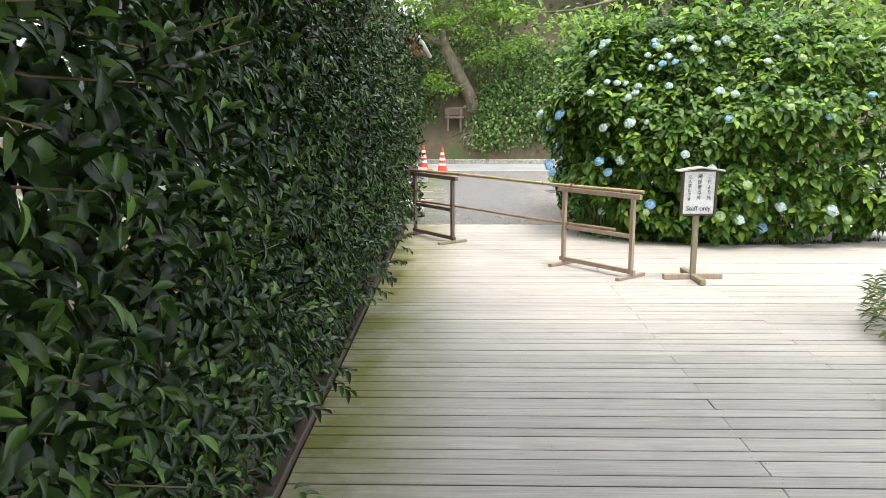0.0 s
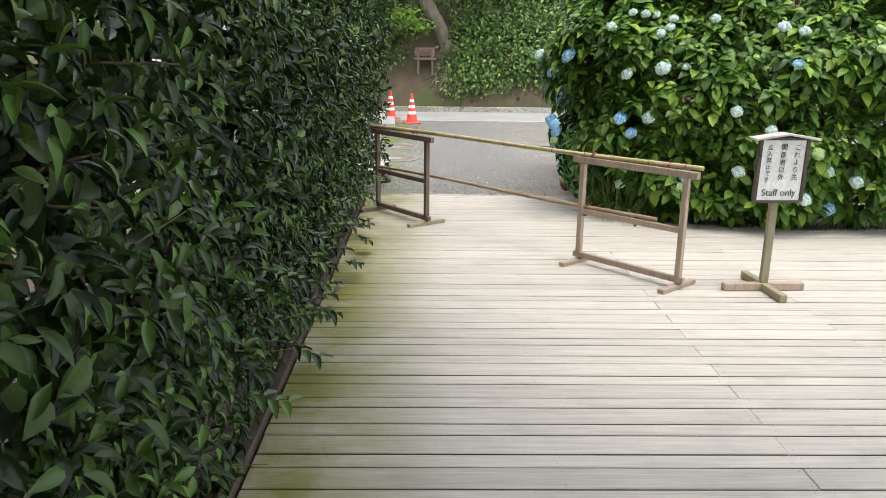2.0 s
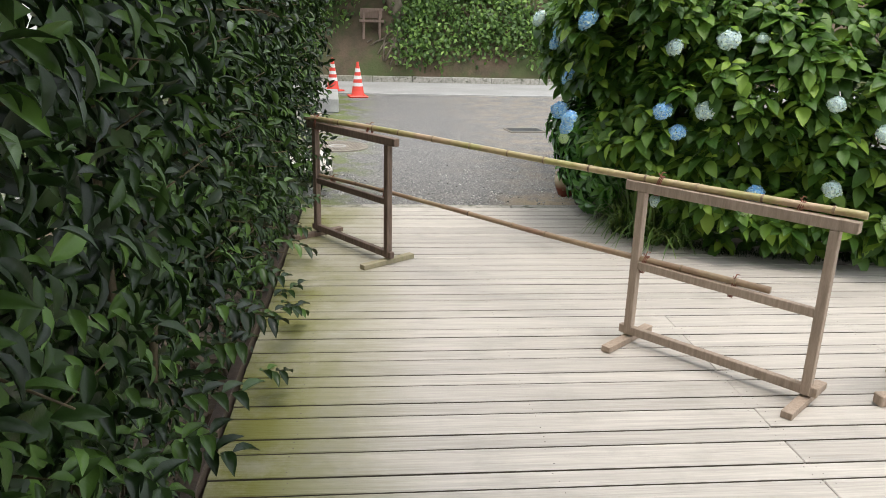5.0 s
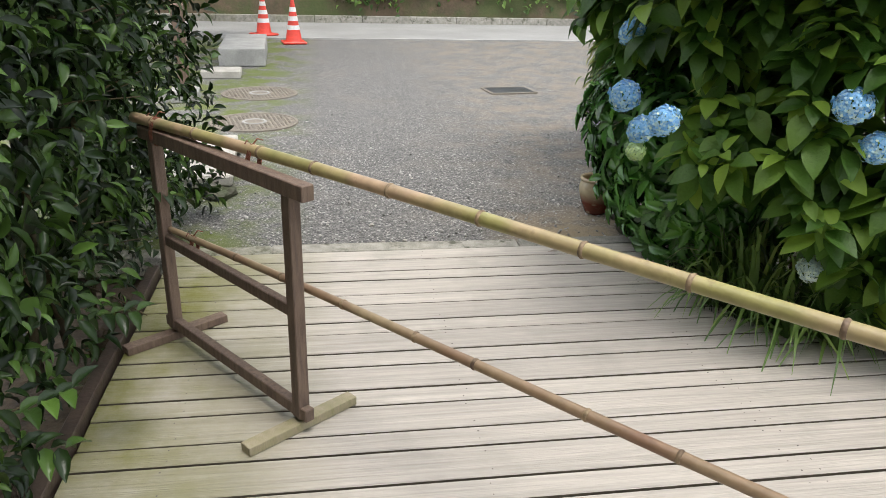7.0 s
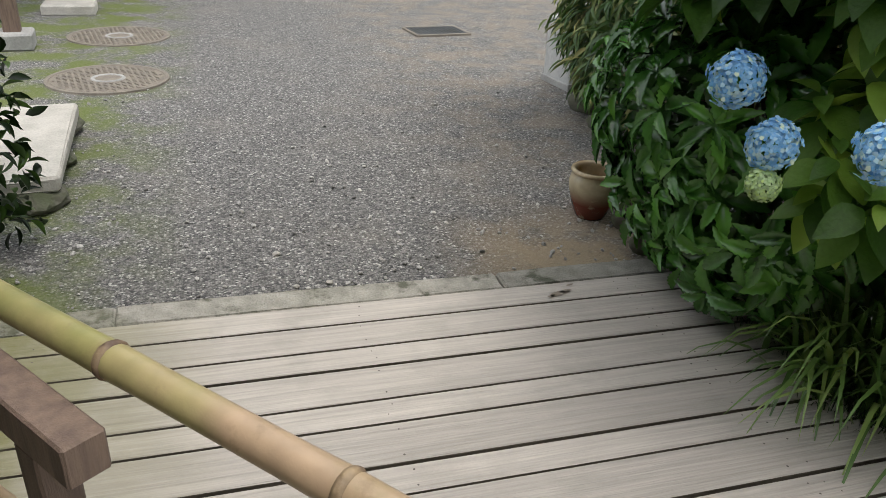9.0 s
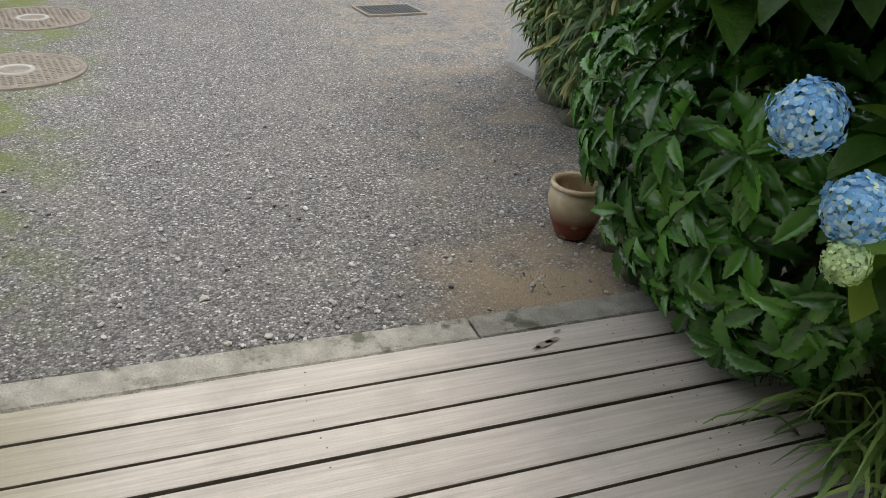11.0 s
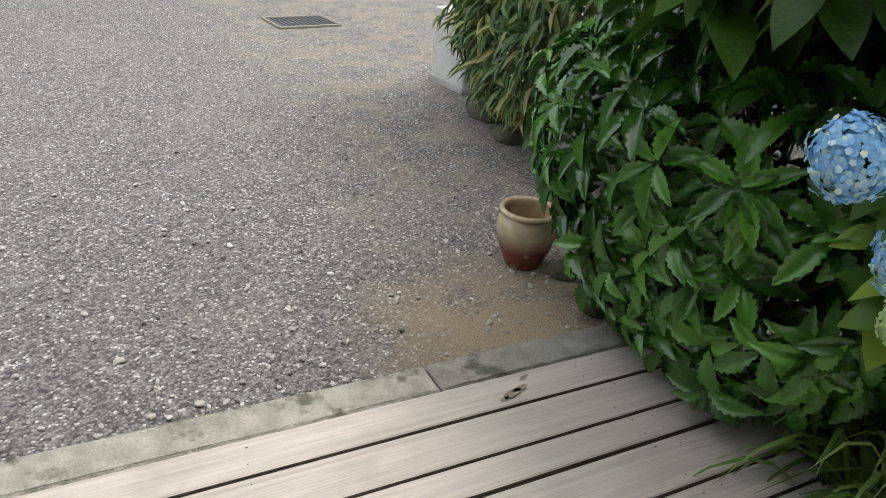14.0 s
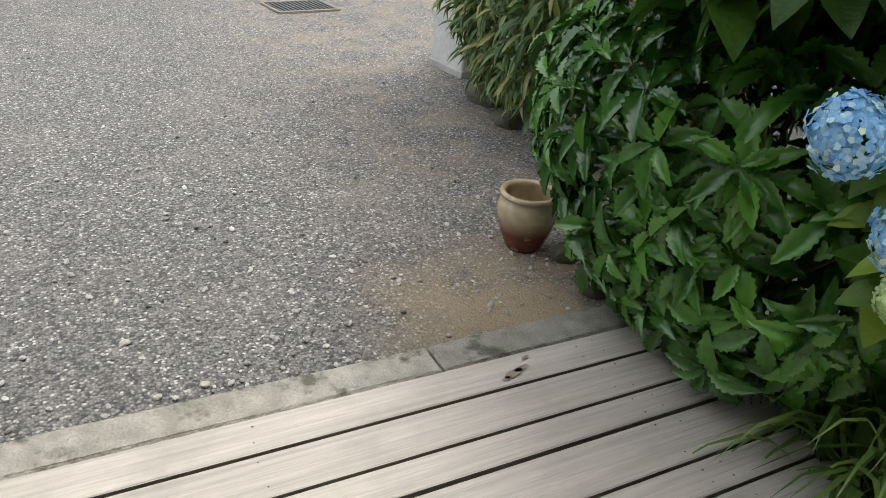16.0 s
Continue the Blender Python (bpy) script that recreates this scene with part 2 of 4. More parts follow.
M_ROCK = material("mossy_rock", (0.13, 0.12, 0.095), 0.9, (0.075, 0.085, 0.045), 9, 8, 0.8, 40)
M_IRON = material("rusty_iron_cover", (0.21, 0.185, 0.155), 0.7, (0.28, 0.245, 0.20), 10, 8, 0.5, 90, metal=0.3)
M_GRATE = material("dark_iron_grate", (0.14, 0.15, 0.155), 0.6, (0.11, 0.11, 0.105), 12, 6, 0.4, 90, metal=0.4)
M_PIT_SHADE = material("painted_pit_shade", (0.012, 0.012, 0.012), 0.9)
M_GLAZE = material("cream_and_brown_glaze", (0.46, 0.39, 0.26), 0.25, (0.36, 0.29, 0.17), 6, 6, 0.12, 30)
M_WHITEBOX = material("pale_painted_metal", (0.50, 0.50, 0.48), 0.5, (0.43, 0.43, 0.41), 5, 6, 0.1, 40)
M_PLASTER = material("white_plaster", (0.80, 0.79, 0.76), 0.8, (0.72, 0.71, 0.68), 3, 6, 0.1, 40)
M_EAVE = material("warm_cedar_eaves", (0.40, 0.23, 0.12), 0.6, (0.30, 0.165, 0.085), 4, 8, 0.2, 30, (1.5, 12, 12))
M_ROOF = material("dark_roof_tile", (0.09, 0.095, 0.10), 0.6, (0.13, 0.13, 0.13), 5, 6, 0.3, 30)
M_NAIL = material("dark_nail", (0.12, 0.10, 0.085), 0.6)
M_WET = material("damp_stain", (0.24, 0.19, 0.145), 0.4, (0.30, 0.245, 0.19), 30, 6)
M_PETAL_BLUE = material("blue_petal", (0.17, 0.50, 0.92), 0.6, (0.34, 0.64, 0.93), 9, 4, 0.1, 60, island=0.22, tint=(0.72, 0.78, 0.55), through_light=0.25)
M_PETAL_PALE = material("pale_blue_petal", (0.52, 0.70, 0.76), 0.6, (0.68, 0.80, 0.76), 9, 4, 0.1, 60, island=0.2, tint=(0.76, 0.82, 0.60), through_light=0.25)
M_PETAL_GREEN = material("pale_green_petal", (0.56, 0.70, 0.42), 0.6, (0.45, 0.62, 0.30), 9, 4, 0.1, 60, island=0.2, tint=(0.50, 0.62, 0.20), through_light=0.3)

# brown foot of the glazed pot: the glaze ran down to here
spread(M_GLAZE, (0.15, 0.035, 0.02), 14, 0.28, 0.42, 2, (0.115, 0.045), 1.0)


# ---- building helpers ----
def part(name, bm, mat, parent=None, label="", smooth=False):
    me = bpy.data.meshes.new(name)
    if smooth:
        for f in bm.faces:
            f.smooth = True
    bm.to_mesh(me)
    bm.free()
    me.materials.append(mat)
    ob = new(name, me)
    if parent is not None:
        ob.parent = parent
    if label:
        tagged(ob, label)
    return ob


def thing(name, label, category, at=(0, 0, 0), turn=0.0, group="", kind=""):
    ob = new(name)
    ob.matrix_basis = pose(*at, 0, 0, turn)
    return tagged(ob, label, category, group, kind)


def beam(bm, a, b, w, h, bevel=0.003, up=(0, 0, 1)):
    """A squared timber from a to b, w wide and h high."""
    a, b = Vector(a), Vector(b)
    u = (b - a).normalized()
    s = u.cross(Vector(up))
    if s.length < 1e-4:
        s = u.cross(Vector((0, 1, 0)))
    s.normalize()
    t = s.cross(u)
    m = Matrix((( *(u * (b - a).length), 0), (*(s * w), 0), (*(t * h), 0), (0, 0, 0, 1))).transposed()
    m.translation = (a + b) / 2
    r = bmesh.ops.create_cube(bm, size=1, matrix=m)
    if bevel:
        es = {e for v in r["verts"] for e in v.link_edges}
        bmesh.ops.bevel(bm, geom=list(es), offset=bevel, segments=1, affect="EDGES")
    return bm


def lathe(bm, profile, seg=32, at=(0, 0, 0)):
    rings = []
    for r, z in profile:
        rings.append([bm.verts.new((at[0] + r * math.cos(2 * math.pi * i / seg), at[1] + r * math.sin(2 * math.pi * i / seg), at[2] + z)) for i in range(seg)])
    for p, q in zip(rings, rings[1:]):
        for i in range(seg):
            bm.faces.new((p[i], p[(i + 1) % seg], q[(i + 1) % seg], q[i]))
    return rings


def tube(bm, pts, radii, seg=8):
    """A tapered limb through the points."""
    rings = []
    for i, p in enumerate(pts):
        p = Vector(p)
        d = (Vector(pts[min(i + 1, len(pts) - 1)]) - Vector(pts[max(i - 1, 0)])).normalized()
        s = d.orthogonal().normalized()
        t = d.cross(s)
        rings.append([bm.verts.new(p + radii[i] * (s * math.cos(2 * math.pi * k / seg) + t * math.sin(2 * math.pi * k / seg))) for k in range(seg)])
    for p, q in zip(rings, rings[1:]):
        offs = min(range(seg), key=lambda o: (p[0].co - q[o].co).length)
        for k in range(seg):
            bm.faces.new((p[k], p[(k + 1) % seg], q[(k + 1 + offs) % seg], q[(k + offs) % seg]))
    bm.faces.new(rings[-1])
    bm.faces.new(rings[0][::-1])
    bmesh.ops.recalc_face_normals(bm, faces=bm.faces)
    return bm


def rock(bm, at, size, seed, flat=0.7):
    r = bmesh.ops.create_icosphere(bm, subdivisions=3, radius=1)
    for v in r["verts"]:
        k = 1 + 0.28 * noise.noise(v.co * 1.3 + Vector((seed * 7.1, seed, 0))) + 0.1 * noise.noise(v.co * 4 + Vector((seed, 0, 3)))
        v.co = Vector(at) + Vector((v.co.x * size[0], v.co.y * size[1], v.co.z * size[2])) * k
    return bm


rng = np.random.default_rng(7)


def blade(widths, droop=0.25, fold=0.25):
    """A leaf one long: width at even steps from stalk to tip, folded along its rib."""
    n = len(widths)
    vs, fs = [], []
    for i, w in enumerate(widths):
        x = i / (n - 1)
        z = -droop * x * x
        vs += [(x, -w / 2, z + fold * w / 2), (x, 0, z), (x, w / 2, z + fold * w / 2)]
    for i in range(n - 1):
        a = 3 * i
        fs += [(a, a + 1, a + 4, a + 3), (a + 1, a + 2, a + 5, a + 4)]
    return np.array(vs), fs


LEAF = blade((0.08, 0.8, 1.0, 0.72, 0.05), 0.3, 0.3)
LEAF_WIDE = blade((0.08, 0.62, 0.95, 1.0, 0.86, 0.52, 0.03), 0.38, 0.2)
LEAF_NARROW = blade((0.1, 0.9, 0.8, 0.03), 0.35, 0.2)
LEAF_SPINY = blade((0.1, 0.44, 0.40, 0.74, 0.66, 0.98, 0.82, 1.06, 0.84, 0.98, 0.66, 0.74, 0.38, 0.36, 0.02), 0.3, 0.42)
STRAP = blade((0.7, 1.0, 0.8, 0.05), 0.0, 0.3)


def unit(a):
    return a / np.maximum(np.linalg.norm(a, axis=1, keepdims=True), 1e-9)


def foliage(name, o, u, w, length, width, shape, mat, parent=None, label="", kind="stuff"):
    """Many leaves in one mesh: from o along u, their upper side towards w."""
    vs, fs = shape
    u = unit(u)
    v = unit(np.cross(w, u))
    w = np.cross(u, v)
    k = len(vs)
    n = len(o)
    length, width = np.broadcast_to(length, n)[:, None, None], np.broadcast_to(width, n)[:, None, None]
    co = o[:, None] + length * (vs[None, :, :1] * u[:, None] + vs[None, :, 2:] * w[:, None]) + width * vs[None, :, 1:2] * v[:, None]
    idx = (np.arange(n)[:, None, None] * k + np.array(fs)[None]).reshape(-1, 4)
    me = bpy.data.meshes.new(name)
    me.from_pydata(co.reshape(-1, 3).tolist(), [], idx.tolist())
    me.polygons.foreach_set("use_smooth", np.ones(len(idx), bool))
    me.materials.append(mat)
    ob = new(name, me)
    if parent is not None:
        ob.parent = parent
    return tagged(ob, label, kind=kind)


def waves(p, scale, seed):
    """A smooth bump for each point, between about -1 and 1."""
    return np.array([noise.noise(Vector(q) * scale + Vector((seed, seed * 2.3, 0))) for q in p]) * 1.6


# ---- ground, road, kerbs ----
def sheet(name, x0, x1, y0, y1, z, mat, nx=2, ny=2, rough=0.0):
    bm = bmesh.new()
    grid = [[bm.verts.new((x0 + (x1 - x0) * i / nx, y0 + (y1 - y0) * j / ny, z + rough * noise.noise(Vector((i * 1.7, j * 1.7, 0))))) for i in range(nx + 1)] for j in range(ny + 1)]
    for j in range(ny):
        for i in range(nx):
            bm.faces.new((grid[j][i], grid[j][i + 1], grid[j + 1][i + 1], grid[j + 1][i]))
    return part(name, bm, mat)


tagged(sheet("ground", -150, 150, -150, 150, -0.16, M_SOIL), "dark bare soil under the planting and deck", "ground", kind="structure")
tagged(sheet("gravel_yard", -9, 14, 0.09, 9.9, -0.032, M_GRAVEL, 60, 40, 0.006), "fine grey gravel yard with sandy and mossy patches", "gravel", kind="structure")
tagged(sheet("road", -30, 30, 9.83, 12.9, -0.03, M_ROAD), "pale worn concrete road beyond the gravel yard", "road", kind="structure")
edging = thing("road_edging", "thin concrete edging between gravel and road", "edging", kind="structure")
for i in range(20):
    bm = beam(bmesh.new(), (-8 + i * 1.0, 9.85, -0.035), (-7.01 + i * 1.0, 9.85, -0.035), 0.09, 0.06)
    part("edging_stone", bm, M_CONCRETE, edging)
kerb = thing("far_kerb", "grey stone kerb at the foot of the bank", "kerb", kind="structure")
for i in range(18):
    part("kerb_stone", beam(bmesh.new(), (-9 + i * 1.0, 12.9, 0.03), (-8.01 + i * 1.0, 12.9, 0.03), 0.14, 0.16, 0.01), M_KERB, kerb)

# ---- timber deck ----
deck = thing("deck", "weathered grey-beige timber deck of wide and narrow boards", "deck", kind="structure")
N_BOARD, W_BOARD, GAP = 0.1055, 0.1615, 0.011


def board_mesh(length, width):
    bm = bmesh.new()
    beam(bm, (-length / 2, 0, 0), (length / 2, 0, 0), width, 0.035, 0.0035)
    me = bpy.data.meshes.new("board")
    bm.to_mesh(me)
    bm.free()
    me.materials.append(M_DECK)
    me.materials.append(M_DECK_EDGE_SHADE)
    # side faces take the painted gap shade
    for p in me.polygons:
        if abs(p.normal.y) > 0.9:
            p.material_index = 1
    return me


shared = {}
y = 0.0
nails = []
for k in range(100):
    pitch = (0.130, 0.144)[k] if k < 2 else N_BOARD if k % 2 == 0 else W_BOARD
    yc = y - pitch / 2
    cuts = (-0.60, 6.2) if yc > -2.4 else (-0.60, 1.68, 6.2) if k % 2 else (-0.60, 2.68, 6.2)
    for a, b in zip(cuts, cuts[1:]):
        key = (round(b - a, 3), pitch)
        if key not in shared:
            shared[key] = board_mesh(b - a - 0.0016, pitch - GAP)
        ob = new("board", shared[key])
        ob.parent = deck
        ob.matrix_basis = pose((a + b) / 2 + random.uniform(-0.002, 0.002), yc + random.uniform(-0.0007, 0.0007), -0.0175 + random.uniform(-0.0012, 0.0012), 0, 0, random.uniform(-0.03, 0.03))
    for xn in (-0.31, 0.68, 1.65, 1.71, 2.65, 2.71, 3.7, 4.7):
        for s in ((-0.3, 0.3) if k % 2 else (-0.22, 0.22)):
            nails.append((xn + random.uniform(-0.012, 0.012), yc + s * pitch + random.uniform(-0.008, 0.008)))
    y -= pitch
bm = bmesh.new()
for xn, yn in nails:
    r = bmesh.ops.create_circle(bm, cap_ends=True, segments=8, radius=random.uniform(0.0022, 0.0034), matrix=pose(xn, yn, 0.0012))
tagged(part("nail_heads", bm, M_NAIL, deck), "dark nail heads", kind="stuff")
bm = bmesh.new()
for xj in (-0.45, 0.68, 1.68, 2.68, 3.7, 4.7, 5.9):
    beam(bm, (xj, -13.2, -0.07), (xj, -0.02, -0.07), 0.06, 0.07, 0)
part("joist", bm, M_SIGNDARK, deck)
bm = bmesh.new()
for sx, sy, rr in ((1.405, -0.088, 0.024), (1.44, -0.075, 0.017), (1.475, -0.035, 0.011), (1.375, -0.1, 0.011)):
    vs = [bm.verts.new((sx + rr * (1 + 0.35 * noise.noise(Vector((math.cos(a) * 2 + sx * 40, math.sin(a) * 2, 0)))) * 1.5 * math.cos(a), sy + rr * 0.55 * math.sin(a) + 0.4 * rr * math.cos(a), 0.0045)) for a in [i * math.pi / 8 for i in range(16)]]
    bm.faces.new(vs)
part("damp_patch", bm, M_WET, deck, "small damp brown stain on the last board")
bm = beam(bmesh.new(), (-0.635, -13.4, -0.02), (-0.635, -0.2, -0.02), 0.05, 0.12, 0.004)
tagged(part("deck_side_board", bm, M_SIGNDARK), "dark edge board between deck and hedge bed", "edge board", kind="structure")

# ---- stone edging at the end of the deck ----
front = thing("front_kerb", "lichened stone edging along the deck's end", "kerb", kind="structure")
for a, b in ((-1.4, -0.1), (-0.1, 1.236), (1.244, 2.6), (2.61, 3.6)):
    bm = beam(bmesh.new(), (a, 0.068, -0.055), (b, 0.068, -0.055), 0.126, 0.1, 0.009)
    bmesh.ops.subdivide_edges(bm, edges=bm.edges[:], cuts=6)
    for v in bm.verts:
        v.co += 0.006 * noise.noise_vector(v.co * 7) + 0.002 * noise.noise_vector(v.co * 31)
    part("kerb_stone", bm, M_KERB, front)
loose = thing("loose_pebbles", "small loose pebbles scattered on the gravel", "pebbles", kind="stuff")
bm = bmesh.new()
for i in range(420):
    px, py = random.uniform(-0.8, 2.2), 0.16 + random.expovariate(1.1)
    rr = random.uniform(0.004, 0.011)
    m = pose(px, py, -0.03 + rr * 0.3, random.uniform(0, 40), random.uniform(0, 40), random.uniform(0, 360)) @ Matrix.Diagonal((rr * 1.4, rr, rr * 0.7, 1))
    bmesh.ops.create_icosphere(bm, subdivisions=1, radius=1, matrix=m)
part("pebbles", bm, material("mixed_pebbles", (0.26, 0.25, 0.24), 0.8, (0.40, 0.38, 0.35), 20, 4, 0.2, 90, island=0.6), loose)
for at, s in (((0.45, 0.46, -0.024), (0.016, 0.011, 0.009)), ((0.62, 0.20, -0.026), (0.014, 0.011, 0.008)), ((0.50, 0.19, -0.026), (0.012, 0.010, 0.008))):
    tagged(part("pebble", rock(bmesh.new(), at, s, at[0] * 9), M_STONE), "smooth small stone lying on the gravel", "pebble", "pebbles by the kerb")


# ---- trestle barrier ----
def trestle(left, right, mat, label):
    d = Vector((right[0] - left[0], right[1] - left[1], 0))
    span = d.length
    turn = math.degrees(math.atan2(d.y, d.x))
    t = thing("barrier_trestle", label, "barrier", (left[0], left[1], 0), turn, "barrier trestles")
    part("top_rail", beam(bmesh.new(), (-0.09, 0, 0.837), (span + 0.09, 0, 0.837), 0.045, 0.05, 0.003), mat, t)
    for x in (0, span):
        part("post", beam(bmesh.new(), (x, 0, 0.045), (x, 0, 0.812), 0.042, 0.042, 0.003), mat, t)
        bm = beam(bmesh.new(), (x, -0.215, 0.024), (x, 0.215, 0.024), 0.05, 0.044, 0.002)
        for v in bm.verts:
            if v.co.z > 0.03 and abs(v.co.y) > 0.2:
                v.co.z -= 0.012
        part("foot", bm, M_GREENTIMBER if mat is M_DARKTIMBER and x else mat, t)
    part("middle_rail", beam(bmesh.new(), (0.02, 0, 0.43), (span - 0.02, 0, 0.43), 0.03, 0.042, 0.003), mat, t)
    part("bottom_rail", beam(bmesh.new(), (-0.05, 0, 0.068), (span + 0.05, 0, 0.068), 0.035, 0.045, 0.003), mat, t)
    return t


trestle((1.345, -2.86), (1.935, -3.55), M_TIMBER, "grey-brown timber trestle standing on the deck, carrying a bamboo bar")
trestle((-0.415, -0.87), (0.10, -1.55), M_DARKTIMBER, "dark-stained timber trestle beside the hedge, carrying a bamboo bar")


def bamboo(a, b, r0, r1, steps, mat, label):
    a, b = Vector(a), Vector(b)
    p = thing("bamboo_pole", label, "bamboo pole", a, 0, "bamboo bars of the barrier")
    d = b - a
    stations, rad = [], []
    marks = [(i + 0.5 + random.uniform(-0.12, 0.12)) / steps for i in range(steps)]
    n = steps * 6
    for i in range(n + 1):
        f = i / n
        near = min(abs(f - m) for m in marks) * d.length
        stations.append(d * f + Vector((0, 0, 0.006 * math.sin(f * 7))))
        rad.append((r0 + (r1 - r0) * f) * (1 + 0.05 * math.exp(-(near / 0.02) ** 2)))
    part("culm", tube(bmesh.new(), stations, rad, 14), mat, p, smooth=True)
    for m in marks:
        c = d * m + Vector((0, 0, 0.006 * math.sin(m * 7)))
        r = (r0 + (r1 - r0) * m)
        u = d.normalized()
        part("joint_ring", tube(bmesh.new(), [c - u * 0.006, c - u * 0.002, c + u * 0.002, c + u * 0.006], [r * 1.04, r * 1.16, r * 1.16, r * 1.04], 14), M_NODE, p, "dark raised joint", smooth=True)
    return p


bamboo((-0.50, -0.78, 0.883), (2.02, -3.61, 0.883), 0.020, 0.017, 13, M_BAMBOO, "long yellow-green bamboo pole lying on the two trestles")
bamboo((-0.40, -0.87, 0.468), (1.80, -3.36, 0.466), 0.013, 0.017, 12, M_BAMBOO_BROWN, "thin brown bamboo pole tied to the middle rails")


def lashing(at, u, r):
    t = thing("cord_lashing", "red-brown twisted cord tied round bamboo and rail", "cord", at, 0, "cord lashings")
    u = Vector(u).normalized()
    s = Vector((0, 0, 1)).cross(u).normalized()
    bm = bmesh.new()
    for k in range(3):
        pts = []
        for i in range(17):
            a = 2 * math.pi * i / 16
            pts.append(u * (0.008 * (k - 1) + 0.012 * math.sin(a)) + s * (r * 1.12 * math.cos(a)) + Vector((0, 0, -0.03 + (r + 0.032) * math.sin(a))))
        tube(bm, pts, [0.0028] * 17, 6)
    part("cord", bm, M_CORD, t, smooth=True)
    bm = bmesh.new()
    for k in range(2):
        tube(bm, [(0, 0, r), s * 0.02 * (1 if k else -1) + Vector((0, 0, r + 0.018)), s * 0.035 * (1 if k else -1) + u * 0.01 + Vector((0, 0, r + 0.012))], [0.0028, 0.0025, 0.002], 6)
    part("knot_end", bm, M_CORD, t, smooth=True)


along = (2.52, -2.83, 0)
for f, z, r in ((0.04, 0.883, 0.022), (0.19, 0.883, 0.0215), (0.755, 0.883, 0.019), (0.93, 0.883, 0.018)):
    lashing((-0.50 + 2.52 * f, -0.78 - 2.83 * f, z), along, r)
for f, z, r in ((0.05, 0.468, 0.013), (0.22, 0.468, 0.013), (0.81, 0.467, 0.016), (0.95, 0.466, 0.016)):
    lashing((-0.40 + 2.20 * f, -0.87 - 2.49 * f, z), along, r)

# ---- notice ----
sign = thing("notice_stand", "wooden staff only notice with a small roof on a cross-shaped foot", "sign", (2.555, -3.57, 0), 3)
sign.matrix_basis = sign.matrix_basis @ Matrix.Scale(1.11, 4)
part("post", beam(bmesh.new(), (0, 0, 0.05), (0, -0.005, 0.98), 0.05, 0.034, 0.003, (0, 1, 0)), M_GREENTIMBER, sign)
part("foot", beam(bmesh.new(), (-0.27, 0, 0.026), (0.27, 0, 0.026), 0.05, 0.048, 0.004), M_TIMBER, sign)
part("foot", beam(bmesh.new(), (0, -0.27, 0.027), (0, 0.27, 0.027), 0.05, 0.05, 0.004), M_GREENTIMBER, sign)
bd = part("board", beam(bmesh.new(), (0, -0.035, 0.60), (0, -0.045, 0.985), 0.285, 0.014, 0.002, (0, 1, 0)), M_PAPER, sign, "white board with brushed black writing")
for a, b in (((-0.15, -0.037, 0.595), (-0.15, -0.046, 0.985)), ((0.15, -0.037, 0.595), (0.15, -0.046, 0.985))):
    part("frame", beam(bmesh.new(), a, b, 0.022, 0.03, 0.002, (0, 1, 0)), M_SIGNDARK, sign)
part("frame", beam(bmesh.new(), (-0.139, -0.037, 0.598), (0.139, -0.037, 0.598), 0.03, 0.016, 0.002), M_SIGNDARK, sign)
for sx in (-1, 1):
    part("roof_slope", beam(bmesh.new(), (0, -0.045, 1.022), (sx * 0.205, -0.045, 0.99), 0.11, 0.014, 0.002), M_ROOFTIN, sign)
part("gable", beam(bmesh.new(), (-0.15, -0.042, 0.991), (0.15, -0.042, 0.991), 0.05, 0.016, 0.002), M_SIGNDARK, sign)


def writing(text, x, z, size, parent, line=1.0):
    cu = bpy.data.curves.new("writing", "FONT")
    cu.body, cu.size, cu.align_x, cu.extrude = text, size, "CENTER", 0.0006
    cu.space_line = line
    tmp = new("writing_source", cu)
    me = bpy.data.meshes.new_from_object(tmp.evaluated_get(bpy.context.evaluated_depsgraph_get()))
    bpy.data.objects.remove(tmp)
    me.materials.clear()
    me.materials.append(M_INK)
    ob = new("writing", me)
    ob.parent = parent
    ob.matrix_basis = pose(x, -0.048 - (z - 0.65) * 0.026, z, 91.5, 0, 0)
    return ob


writing("Staff only", 0.0, 0.635, 0.06, bd)
for text, x, size in (("これより先", 0.088, 0.042), ("関係者以外", 0.0, 0.042), ("立入禁止です", -0.088, 0.036)):
    writing("\n".join(text), x, 0.925, size, bd, 1.12)

# ---- yard fittings ----


def cover(at, r, label):
    c = thing("manhole_cover", label, "manhole cover", at, 12, "manhole covers in the yard")
    bm = bmesh.new()
    lathe(bm, [(0.0, 0.006), (r * 0.9, 0.006), (r * 0.91, 0.002), (r * 0.93, 0.002), (r * 0.94, 0.008), (r, 0.008), (r + 0.004, -0.02)], 48)
    part("plate", bm, M_IRON, c)
    bm = bmesh.new()
    step = 0.038
    n = int(r / step)
    for i in range(-n, n + 1):
        for j in range(-n, n + 1):
            if 0.13 < math.hypot(i * step, j * step) < r * 0.87:
                bmesh.ops.create_cube(bm, size=1, matrix=pose(i * step, j * step, 0.0075, 0, 0, 45 * ((i + j) % 2)) @ Matrix.Diagonal((0.024, 0.009, 0.005, 1)))
    tagged(part("tread_pattern", bm, M_IRON, c), kind="stuff")
    bm = bmesh.new()
    lathe(bm, [(0.085, 0.006), (0.088, 0.011), (0.108, 0.011), (0.112, 0.006)], 32)
    part("emblem_ring", bm, M_CONCRETE, c)


